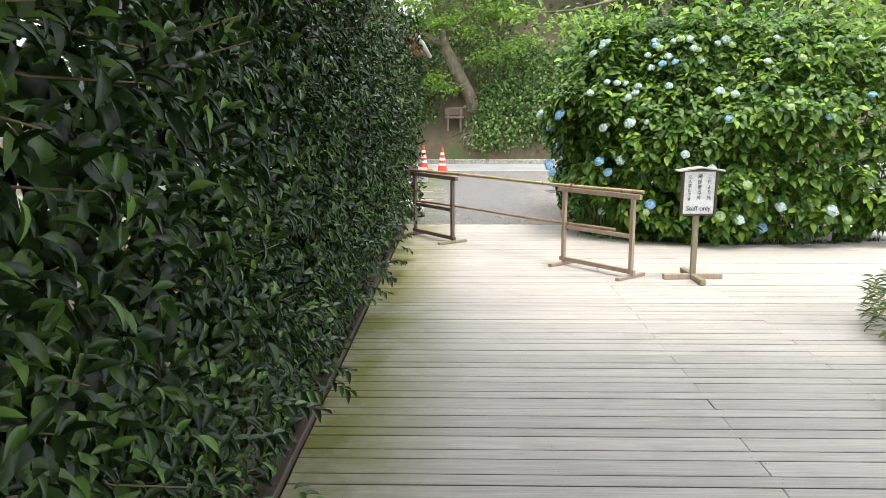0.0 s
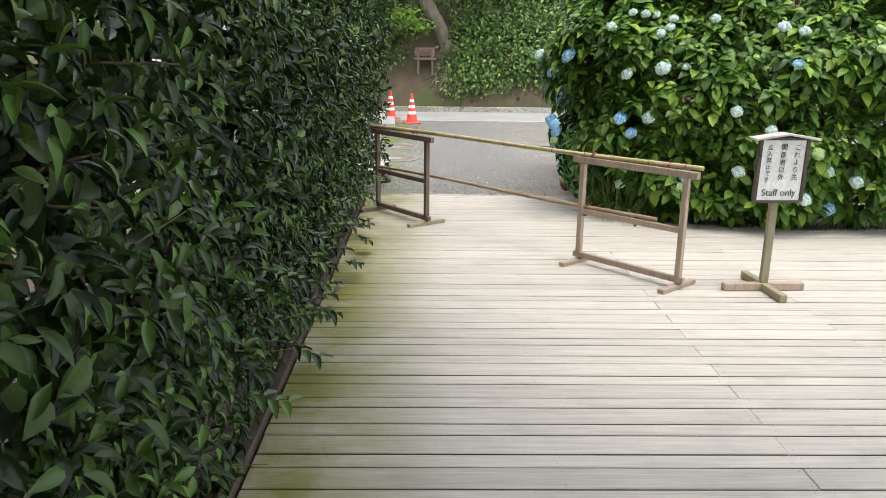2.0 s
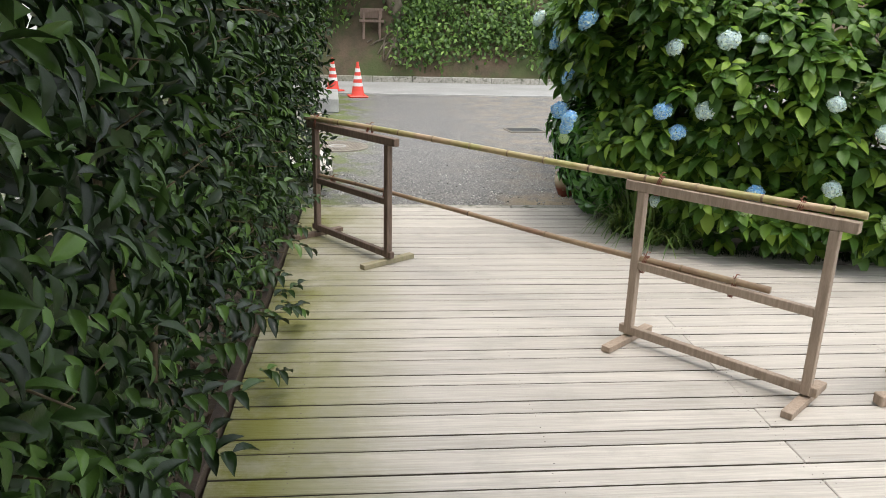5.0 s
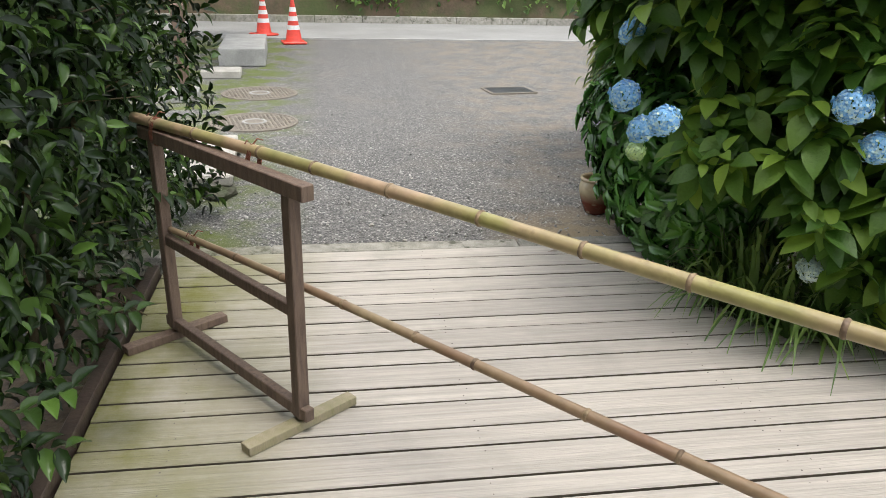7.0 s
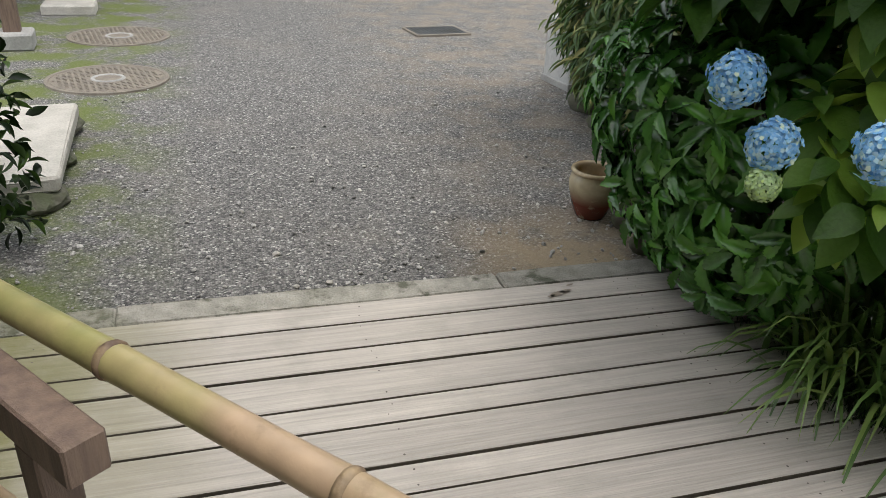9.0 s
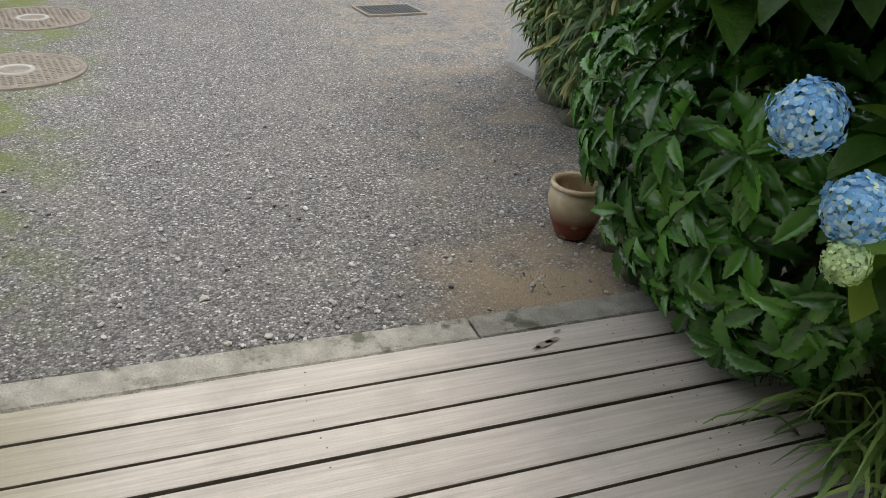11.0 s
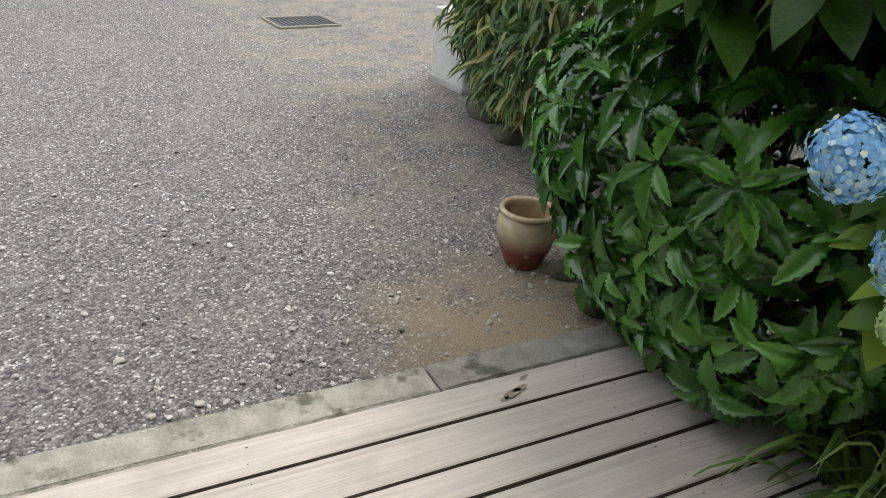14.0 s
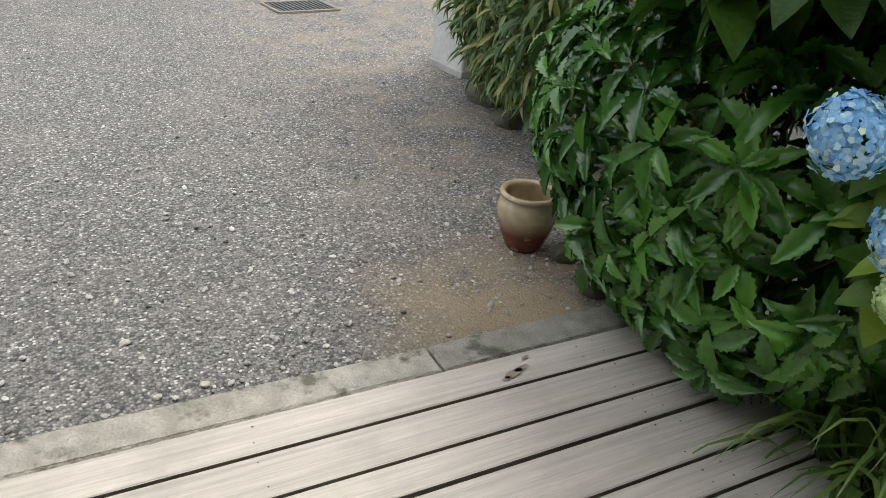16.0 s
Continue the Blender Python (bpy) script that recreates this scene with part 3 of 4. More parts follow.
cover((-0.45, 3.28, -0.028), 0.395, "round rusty iron cover with a tread pattern set in the gravel")
cover((-0.51, 4.72, -0.028), 0.405, "round sandy iron cover set in the gravel")
grate = thing("drain_grate", "dark rectangular iron drain grate in a worn frame", "drain", (2.30, 4.87, -0.03), 8)
grate.matrix_basis = grate.matrix_basis @ Matrix.Scale(1.25, 4)
# flat near-black slab under the bars, painted as the shade of an open drain
part("pit_shade_slab", beam(bmesh.new(), (-0.21, 0, -0.004), (0.21, 0, -0.004), 0.30, 0.012, 0), M_PIT_SHADE, grate)
for i in range(13):
    part("bar", beam(bmesh.new(), (-0.19 + i * 0.0317, -0.14, 0.008), (-0.19 + i * 0.0317, 0.14, 0.008), 0.014, 0.014, 0.001), M_GRATE, grate)
for a, b in (((-0.22, -0.155, 0.006), (0.22, -0.155, 0.006)), ((-0.22, 0.155, 0.006), (0.22, 0.155, 0.006)), ((-0.215, -0.14, 0.006), (-0.215, 0.14, 0.006)), ((0.215, -0.14, 0.006), (0.215, 0.14, 0.006))):
    part("frame", beam(bmesh.new(), a, b, 0.022, 0.016, 0.002), M_IRON, grate)

post = thing("gate_post", "squared timber post on a stone footing beside the yard", "post", (-1.22, 4.33, -0.03), 6)
part("shaft", beam(bmesh.new(), (0, 0, 0), (0, 0, 0.95), 0.12, 0.12, 0.01, (0, 1, 0)), M_DARKTIMBER, post)
part("footing", beam(bmesh.new(), (-0.14, 0, 0.06), (0.14, 0, 0.06), 0.3, 0.13, 0.015), M_CONCRETE, post)
slab = thing("stepping_slab", "pale stone slab raised on dark rocks beside the hedge", "stone slab", (-0.74, 1.62, 0), 4)
bm = beam(bmesh.new(), (-0.3, 0, 0.075), (0.3, 0, 0.075), 1.15, 0.07, 0.012)
bmesh.ops.subdivide_edges(bm, edges=bm.edges[:], cuts=4)
for v in bm.verts:
    v.co += 0.008 * noise.noise_vector(v.co * 6)
part("slab", bm, M_STONE, slab)
for k in range(5):
    part("support_stone", rock(bmesh.new(), (0.2 - 0.12 * (k % 2), -0.5 + 0.25 * k, 0.0), (0.12, 0.15, 0.055), k + 2), M_ROCK, slab)


def cone(at, label, turn):
    c = thing("traffic_cone", label, "traffic cone", at, turn, "traffic cones by the road")
    part("base", beam(bmesh.new(), (-0.19, 0, 0.018), (0.19, 0, 0.018), 0.38, 0.036, 0.012), M_ORANGE, c)
    prof = lambda z: 0.135 - 0.112 * (z - 0.03) / 0.67
    bm = bmesh.new()
    lathe(bm, [(0.15, 0.034)] + [(prof(z), z) for z in (0.05, 0.2, 0.4, 0.6, 0.69)] + [(0.02, 0.70), (0.0, 0.70)], 28)
    body = part("body", bm, M_ORANGE, c, smooth=True)
    for z in (0.22, 0.36, 0.50):
        bm = bmesh.new()
        lathe(bm, [(prof(z) + 0.003, z), (prof(z + 0.07) + 0.003, z + 0.07)], 28)
        part("white_band", bm, M_WHITEBAND, body, smooth=True)


cone((-0.30, 9.25, -0.03), "orange plastic traffic cone with white bands on the road edge", 10)
cone((-0.86, 10.4, -0.03), "orange plastic traffic cone standing behind a pale block", 35)
blk = thing("concrete_block", "long pale concrete block lying beside the yard", "concrete block", (-0.92, 7.5, -0.03), 3)
part("block", beam(bmesh.new(), (-0.3, 0, 0.12), (0.3, 0, 0.12), 1.7, 0.24, 0.015), M_CONCRETE, blk)
part("stone_lining", beam(bmesh.new(), (-0.45, -1.6, 0.04), (0.02, -1.6, 0.04), 0.35, 0.1, 0.015), M_STONE, blk)
cable = thing("utility_box", "pale painted metal box standing behind the shrubs", "utility box", (2.82, 2.88, -0.03), 8)
part("body", beam(bmesh.new(), (-0.16, 0, 0.25), (0.16, 0, 0.25), 0.36, 0.46, 0.01), M_WHITEBOX, cable)
part("plinth", beam(bmesh.new(), (-0.17, 0, 0.02), (0.17, 0, 0.02), 0.38, 0.05, 0.005), M_CONCRETE, cable)

# ---- glazed pot and stones ----
pot = thing("glazed_pot", "small empty pot with cream glaze running to brown", "pot", (1.87, 0.61, -0.03))
pot.matrix_basis = pot.matrix_basis @ Matrix.Scale(1.1, 4)
bm = bmesh.new()
lathe(bm, [(0.0, 0.0), (0.058, 0.0), (0.064, 0.01), (0.085, 0.06), (0.101, 0.12), (0.104, 0.15), (0.098, 0.175), (0.088, 0.187), (0.088, 0.191)], 40)
part("body", bm, M_GLAZE, pot, smooth=True)
bm = bmesh.new()
lathe(bm, [(0.087, 0.189), (0.098, 0.192), (0.102, 0.200), (0.098, 0.208), (0.086, 0.208), (0.080, 0.200), (0.082, 0.185), (0.092, 0.12), (0.07, 0.03), (0.0, 0.03)], 40)
part("rim", bm, material("cream_glaze", (0.50, 0.42, 0.28), 0.25, (0.36, 0.25, 0.14), 12, 6, 0.1, 40), pot, "pale rolled rim", smooth=True)
for i, (at, s) in enumerate((((1.98, 0.47, -0.01), (0.07, 0.05, 0.045)), ((2.05, 0.36, 0.0), (0.08, 0.06, 0.06)), ((1.94, 0.22, 0.01), (0.07, 0.05, 0.06)), ((2.62, 2.2, 0.03), (0.12, 0.13, 0.10)), ((2.56, 1.84, 0.0), (0.12, 0.1, 0.06)))):
    tagged(part("stone", rock(bmesh.new(), at, s, i + 3), M_ROCK, smooth=True), "dark mossy stone at the edge of the planting", "stone", "edging stones")

# ---- clipped evergreen hedge ----
hedge = thing("hedge", "tall clipped evergreen hedge with glossy oval leaves", "hedge", (0, 0, 0))


def hedge_face(n, y0, y1, z0, z1, deep):
    p = np.c_[np.zeros(n), rng.uniform(y0, y1, n), rng.uniform(z0, z1, n)]
    p[:, 0] = -0.575 + 0.085 * np.minimum(p[:, 2], 1.7) - 0.16 * np.maximum(p[:, 2] - 1.7, 0) + 0.06 * waves(p, 1.6, 3) + 0.03 * waves(p, 5, 5)
    p[:, 0] -= 0.10 * np.clip(1 - p[:, 2] / 0.5, 0, 1)
    p[:, 0] -= rng.exponential(deep, n)
    return p


p = np.r_[hedge_face(21000, -14.6, 0.7, 0.02, 3.1, 0.09), hedge_face(6500, -13.4, -5.0, 0.05, 2.6, 0.11)]
p = p[waves(p, 7.0, 9) < 0.42]
n = len(p)
u = np.c_[rng.normal(0.55, 0.4, n), rng.normal(0.0, 0.7, n), rng.normal(-0.25, 0.6, n)]
w = np.c_[rng.normal(0.55, 0.3, n), rng.normal(-0.1, 0.4, n), rng.normal(0.8, 0.25, n)]
size = rng.uniform(0.042, 0.088, n)
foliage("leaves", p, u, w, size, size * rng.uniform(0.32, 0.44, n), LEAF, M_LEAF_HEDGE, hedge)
p = np.r_[hedge_face(30000, -14.6, 0.6, 0.05, 3.1, 0.02)]
p[:, 0] -= rng.uniform(0.22, 0.5, len(p))
n = len(p)
u = np.c_[rng.normal(0.3, 0.4, n), rng.normal(0, 1, n), rng.normal(-0.3, 0.6, n)]
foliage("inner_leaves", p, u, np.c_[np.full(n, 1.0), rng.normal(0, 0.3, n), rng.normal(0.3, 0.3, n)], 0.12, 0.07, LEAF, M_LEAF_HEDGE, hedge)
# the end of the hedge towards the yard, and its top
p = np.c_[rng.uniform(-1.4, -0.4, 2600), 0.7 + rng.normal(0, 0.06, 2600), rng.uniform(0.05, 3.1, 2600)]
n = len(p)
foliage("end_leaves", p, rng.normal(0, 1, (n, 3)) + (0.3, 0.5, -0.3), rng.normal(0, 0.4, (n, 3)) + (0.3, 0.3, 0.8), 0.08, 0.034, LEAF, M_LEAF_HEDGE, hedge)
for k in range(34):
    yk = -12.3 + k * 0.36 + random.uniform(-0.1, 0.1)
    x0 = -0.95 + random.uniform(-0.08, 0.12)
    pts = [(x0, yk, -0.09)]
    for i in range(1, 7):
        pts.append((x0 + random.uniform(-0.06, 0.06), yk + random.uniform(-0.07, 0.07), i * 0.48))
    part("stem", tube(bmesh.new(), pts, [0.02 - 0.002 * i for i in range(7)], 6), M_TWIG, hedge, smooth=True)
bm = bmesh.new()
for k in range(240):
    a = Vector((-0.85, random.uniform(-12.3, -0.3), random.uniform(0.1, 2.8)))
    b = a + Vector((random.uniform(0.15, 0.38) + 0.05 * a.z, random.uniform(-0.3, 0.3), random.uniform(-0.1, 0.25)))
    tube(bm, [a, (a + b) / 2 + Vector((0, 0, random.uniform(-0.03, 0.03))), b], [0.005, 0.004, 0.002], 5)
tagged(part("twig_tangle", bm, M_TWIG, hedge, smooth=True), kind="stuff")
# shoots that stick out over the deck
sp, su = [], []
for k in range(46):
    a = np.array([-0.50, random.uniform(-11, -0.4), random.uniform(0.15, 0.95)])
    d = np.array([random.uniform(0.6, 1), random.uniform(-0.5, 0.3), random.uniform(-0.4, 0.3)])
    for i in range(7):
        sp.append(a + d * (0.03 + 0.025 * i))
        su.append(d * 0.6 + np.array([0, (-1) ** i * 0.8, random.uniform(-0.3, 0.3)]))
foliage("shoot_foliage", np.array(sp), np.array(su), np.tile([0.1, 0, 1.0], (len(sp), 1)), 0.085, 0.036, LEAF, M_LEAF_HEDGE, hedge)
bm = bmesh.new()
for k in range(60):
    a = (random.uniform(-0.95, -0.68), random.uniform(-12, -0.3), -0.14)
    rock(bm, a, (random.uniform(0.03, 0.07), random.uniform(0.03, 0.08), 0.04), k)
tagged(part("bed_clods", bm, M_SOIL), "dark crumbly soil clods under the hedge", "soil", kind="stuff")


# ---- hydrangea bank ----
def flower_mesh(mat, name):
    """A mophead: some ninety four-petalled florets on a ball."""
    o, u, w = [], [], []
    n = 170
    for i in range(n):
        z = 1 - 1.45 * (i + 0.5) / n
        a = i * 2.39996
        r = math.sqrt(max(0, 1 - z * z))
        d = np.array([r * math.cos(a), r * math.sin(a), z * 0.82])
        d = d / np.linalg.norm(d)
        lump = 1 + 0.22 * noise.noise(Vector(d) * 2.1 + Vector((3.0, len(name), 0.0)))
        s = np.cross(d, [0.3, 0.2, 1]); s = s / np.linalg.norm(s)
        t = np.cross(d, s)
        spin = rng.uniform(0, 1.57)
        lift = rng.uniform(-0.12, 0.09)
        tilt = rng.normal(0, 0.3, 3)
        for q in range(4):
            ang = spin + q * math.pi / 2
            dirq = s * math.cos(ang) + t * math.sin(ang)
            o.append(d * (lump + lift) * np.array([1, 1, 0.86]))
            u.append(dirq + (0.25 + tilt @ dirq) * d)
            w.append(d)
    tmp = foliage(name, np.array(o), np.array(u), np.array(w), 0.19, 0.205, PETAL, mat)
    me = tmp.data
    bpy.data.objects.remove(tmp)
    return me


PETAL = blade((0.35, 1.0, 0.65), 0.1, -0.1)
FLOWERS = {"blue": flower_mesh(M_PETAL_BLUE, "blue_flower"), "pale": flower_mesh(M_PETAL_PALE, "pale_flower"), "green": flower_mesh(M_PETAL_GREEN, "green_flower")}
LABELS = {"blue": "sky-blue mophead flower", "pale": "pale blue-white mophead flower", "green": "unripe pale green mophead flower"}


def bloom(parent, at, r, kind, face=(-0.2, -0.6, 0.7)):
    ob = new("flower_head", FLOWERS[kind])
    ob.parent = parent
    f = Vector(face) + Vector((random.uniform(-0.3, 0.3), random.uniform(-0.2, 0.2), random.uniform(-0.2, 0.2)))
    q = f.to_track_quat("Z", "Y").to_matrix().to_4x4()
    ob.matrix_basis = Matrix.Translation(at) @ q @ Matrix.Diagonal((r, r, r * 0.85, 1))
    return tagged(ob, LABELS[kind])


hyd = thing("hydrangea_bushes", "tall hydrangea bank in flower with broad green leaves", "hydrangea")
BASE = ((1.74, 0.1), (1.88, -0.45), (2.0, -1.05), (2.45, -1.42), (3.1, -1.66), (3.9, -1.78), (4.9, -1.68), (6.1, -1.4))


def front_at(f):
    """The foot line of the bank, 0 at its end by the yard, 1 at its far end, with the way out of it."""
    g = f * (len(BASE) - 1)
    i = min(int(g), len(BASE) - 2)
    a, b = Vector(BASE[i]), Vector(BASE[i + 1])
    d = (b - a).normalized()
    return a + (b - a) * (g - i), Vector((d.y, -d.x)) if Vector((d.y, -d.x)).dot(Vector((-0.6, -1))) > 0 else Vector((-d.y, d.x))


def bank_point(f, z, deep):
    q, out = front_at(f)
    top = 2.75 + 0.25 * math.sin(f * 9)
    k = z / top
    bulge = 0.22 * math.sin(min(1, k * 1.25) * math.pi) - 0.75 * max(0, k - 0.62) ** 1.3 * 2.2
    bulge += 0.24 * noise.noise(Vector((q.x * 1.9, q.y * 1.9, z * 1.9))) + 0.10 * noise.noise(Vector((q.x * 5, q.y * 5, z * 5)))
    bulge += 0.24 * min(1, max(0, (z - 1.3) / 0.4)) * min(1, max(0, (0.42 - f) / 0.2))
    if z < 0.35:
        bulge -= (0.35 - z) * 0.7
    q = q + out * (bulge - deep)
    return np.array([q.x, q.y, z]), np.array([out.x, out.y, 0.0])


SHOWN = [Vector(g) for g in ((1.42, -0.82, 0.97), (1.36, -1.32, 0.98), (1.45, -0.94, 0.86))]


def bank_sprigs(n, z0, z1, deep, size):
    """Shoot tips, each with a loose whorl of broad level leaves."""
    o, u, w, s = [], [], [], []
    for i in range(n):
        f, z = random.random(), z0 + (z1 - z0) * random.random() ** 0.85
        if f < 0.2 and z < 1.15 or f < 0.33 and z < 0.62:
            continue
        q, out = bank_point(f, z, random.gauss(0.0, 0.03) + random.expovariate(1 / deep))
        if any((Vector(q) - g).length < 0.17 for g in SHOWN):
            continue
        axis = Vector((out[0] * 0.55 + random.gauss(0, 0.3), out[1] * 0.55 + random.gauss(0, 0.3), 0.9)).normalized()
        s1 = axis.orthogonal().normalized()
        s2 = axis.cross(s1)
        spin = random.uniform(0, 6.28)
        for level, (count, long) in enumerate(((3, 0.65), (4, 1.0), (3, 1.1))):
            for j in range(count):
                a = spin + level * 0.8 + j * 2 * math.pi / count + random.uniform(-0.35, 0.35)
                side = s1 * math.cos(a) + s2 * math.sin(a)
                o.append(Vector(q) + side * 0.012 - axis * (0.035 * level + random.uniform(0, 0.02)))
                u.append(side + axis * (0.35 - 0.28 * level + random.uniform(-0.15, 0.15)))
                w.append(axis + Vector((random.gauss(0, 0.15), random.gauss(0, 0.15), 0.2)))
                s.append(size * long * random.uniform(0.8, 1.2))
    s = np.array(s)
    return foliage("leaves", np.array(o), np.array(u), np.array(w), s, s * 0.6, LEAF_WIDE, M_LEAF_HYD, hyd)


bank_sprigs(1200, 0.14, 2.8, 0.05, 0.120)
bank_sprigs(520, 0.35, 2.9, 0.30, 0.135)
bank_sprigs(420, 0.05, 0.7, 0.45, 0.135)
bank_sprigs(360, 0.5, 2.2, 0.7, 0.14)
# the crown behind the face
o = np.c_[rng.uniform(1.9, 6.2, 3600), rng.uniform(-1.4, 2.2, 3600), rng.uniform(2.0, 3.15, 3600)]
o = o[(o[:, 1] > -0.6 * (o[:, 0] - 1.4) - 0.2)]
foliage("crown_leaves", o, rng.normal(0, 1, o.shape) * (1, 1, 0.35), rng.normal(0, 0.25, o.shape) + (0, -0.2, 1), 0.14, 0.085, LEAF_WIDE, M_LEAF_HYD, hyd)
for k in range(60):
    f = random.random()
    q, out = bank_point(f, 0.02, random.uniform(0.25, 0.8))
    h = random.uniform(1.1, 2.3)
    lean = Vector((out[0], out[1], 0)) * random.uniform(0.1, 0.5) + Vector((random.uniform(-0.2, 0.2), random.uniform(-0.2, 0.2), 0))
    a = Vector((q[0], q[1], -0.09))
    part("stem", tube(bmesh.new(), [a, a + Vector((0, 0, h * 0.4)) + lean * 0.25, a + Vector((0, 0, h)) + lean], [0.011, 0.008, 0.005], 6), M_TWIG, hyd, smooth=True)
bloom(hyd, (1.40, -0.81, 0.965), 0.058, "blue", (-0.6, -0.6, 0.4))
bloom(hyd, (1.35, -1.30, 0.97), 0.052, "blue", (-0.6, -0.6, 0.4))
bloom(hyd, (1.43, -0.935, 0.855), 0.053, "blue", (-0.6, -0.6, 0.4))
bloom(hyd, (1.41, -0.96, 0.775), 0.036, "green", (-0.6, -0.6, 0.2))
for f, z, r, kind in ((0.06, 1.62, 0.06, "pale"), (0.10, 1.55, 0.07, "blue"), (0.08, 1.44, 0.06, "blue"), (0.13, 1.50, 0.06, "pale"), (0.12, 1.18, 0.06, "blue"),
                      (0.26, 1.62, 0.075, "blue"), (0.335, 1.04, 0.06, "blue"), (0.36, 0.90, 0.055, "blue"), (0.40, 1.06, 0.065, "pale"),
                      (0.33, 0.38, 0.05, "pale"), (0.47, 0.52, 0.06, "blue"), (0.46, 0.42, 0.05, "green"), (0.565, 0.60, 0.055, "pale"),
                      (0.42, 1.52, 0.07, "pale"), (0.34, 1.46, 0.055, "pale"), (0.55, 1.15, 0.05, "pale"),
                      (0.60, 0.98, 0.055, "pale"), (0.62, 0.42, 0.06, "green"), (0.66, 0.38, 0.055, "pale"), (0.70, 0.62, 0.06, "pale"),
                      (0.74, 0.52, 0.06, "pale"), (0.72, 0.24, 0.075, "blue"), (0.82, 0.48, 0.07, "pale"), (0.86, 0.35, 0.06, "green"), (0.67, 0.80, 0.055, "green")):
    q, out = bank_point(f, z, -0.05)
    bloom(hyd, q, r, kind, (out[0], out[1], 0.7))
for k in range(44):
    f, z = random.uniform(0.25, 0.95), 2.55 - 1.1 * random.random() ** 1.7
    q, out = bank_point(f, z, -0.04)
    bloom(hyd, q, random.uniform(0.038, 0.055), random.choice(("pale", "pale", "blue", "green", "pale")), (out[0] * 0.6, out[1] * 0.6, 0.9))


# ---- spiny holly-like shrub at the corner ----
holly = thing("spiny_evergreen_shrub", "dense evergreen shrub with glossy dark spiny leaves", "shrub")
C = Vector((2.25, -0.08, 0.60))


def holly_point(k):
    a = random.uniform(math.pi * 0.72, math.pi * 1.62)
    e = random.uniform(-0.95, 1.25)
    d = Vector((math.cos(a) * math.cos(e), math.sin(a) * math.cos(e), math.sin(e)))
    r = 1 + 0.13 * noise.noise(d * 2.3 + Vector((4, 1, 0))) * 1.6
    low = 1.0 if d.z > -0.2 else 1.0 + 0.35 * (d.z + 0.2)
    return Vector((d.x * 0.63 * low, d.y * 0.77 * low, d.z * 0.74)) * r * k + C, d


whorls = []
while len(whorls) < 430:
    q, d = holly_point(random.uniform(0.93, 1.05))
    if q.z > 0.10 + max(0.0, -0.5 - q.y) * 0.9:
        whorls.append((q, d))
o, u, w, s = [], [], [], []
for q, d in whorls:
    axis = (d + Vector((random.uniform(-0.4, 0.4), random.uniform(-0.4, 0.4), random.uniform(0.0, 0.7)))).normalized()
    s1 = axis.orthogonal().normalized()
    s2 = axis.cross(s1)
    m = random.choice((4, 5, 5, 6))
    spin = random.uniform(0, 6)
    for i in range(m):
        a = spin + i * 2 * math.pi / m + random.uniform(-0.25, 0.25)
        side = s1 * math.cos(a) + s2 * math.sin(a)
        o.append(q + side * 0.008 + axis * random.uniform(-0.02, 0.015))
        u.append(side + axis * random.uniform(0.05, 0.5) - Vector((0, 0, 0.15)))
        w.append(axis + Vector((0, 0, 0.35)))
        s.append(random.uniform(0.085, 0.138))
near = sorted(range(len(o)), key=lambda i: (o[i] - Vector((1.6, -0.5, 0.5))).length)
single = set(near[:280])
rest = [i for i in range(len(o)) if i not in single]
foliage("leaves", np.array([o[i] for i in rest]), np.array([u[i] for i in rest]), np.array([w[i] for i in rest]), np.array([s[i] for i in rest]), np.array([s[i] for i in rest]) * 0.4, LEAF_SPINY, M_LEAF_HOLLY, holly)
vs, fs = LEAF_SPINY
spiny = bpy.data.meshes.new("leaf")
spiny.from_pydata([(a, b * 0.4, c) for a, b, c in vs], [], fs)
spiny.polygons.foreach_set("use_smooth", np.ones(len(fs), bool))
spiny.materials.append(M_LEAF_HOLLY)
for i in sorted(single):
    uu = Vector(u[i]).normalized()
    vv = Vector(w[i]).cross(uu).normalized()
    ww = uu.cross(vv)
    ob = new("leaf", spiny)
    ob.parent = holly
    m = Matrix((uu, vv, ww)).transposed().to_4x4()
    ob.matrix_basis = Matrix.Translation(o[i]) @ m @ Matrix.Diagonal((s[i], s[i], s[i], 1))
oi, ui = [], []
for k in range(1500):
    q, d = holly_point(random.uniform(0.4, 0.82))
    if q.z > 0.05:
        oi.append(q)
        ui.append(d + Vector((random.gauss(0, 0.6), random.gauss(0, 0.6), random.gauss(0, 0.5))))
foliage("inner_leaves", np.array(oi), np.array(ui), np.tile([-0.4, -0.3, 1.0], (len(oi), 1)), 0.085, 0.04, LEAF, M_LEAF_HOLLY, holly)
for k in range(26):
    q, d = holly_point(0.8)
    a = Vector((2.25 + random.uniform(-0.12, 0.12), -0.08 + random.uniform(-0.3, 0.3), -0.09))
    part("stem", tube(bmesh.new(), [a, a.lerp(q, 0.5) + Vector((0, 0, 0.06)), q], [0.011, 0.008, 0.004], 6), M_TWIG, holly, smooth=True)

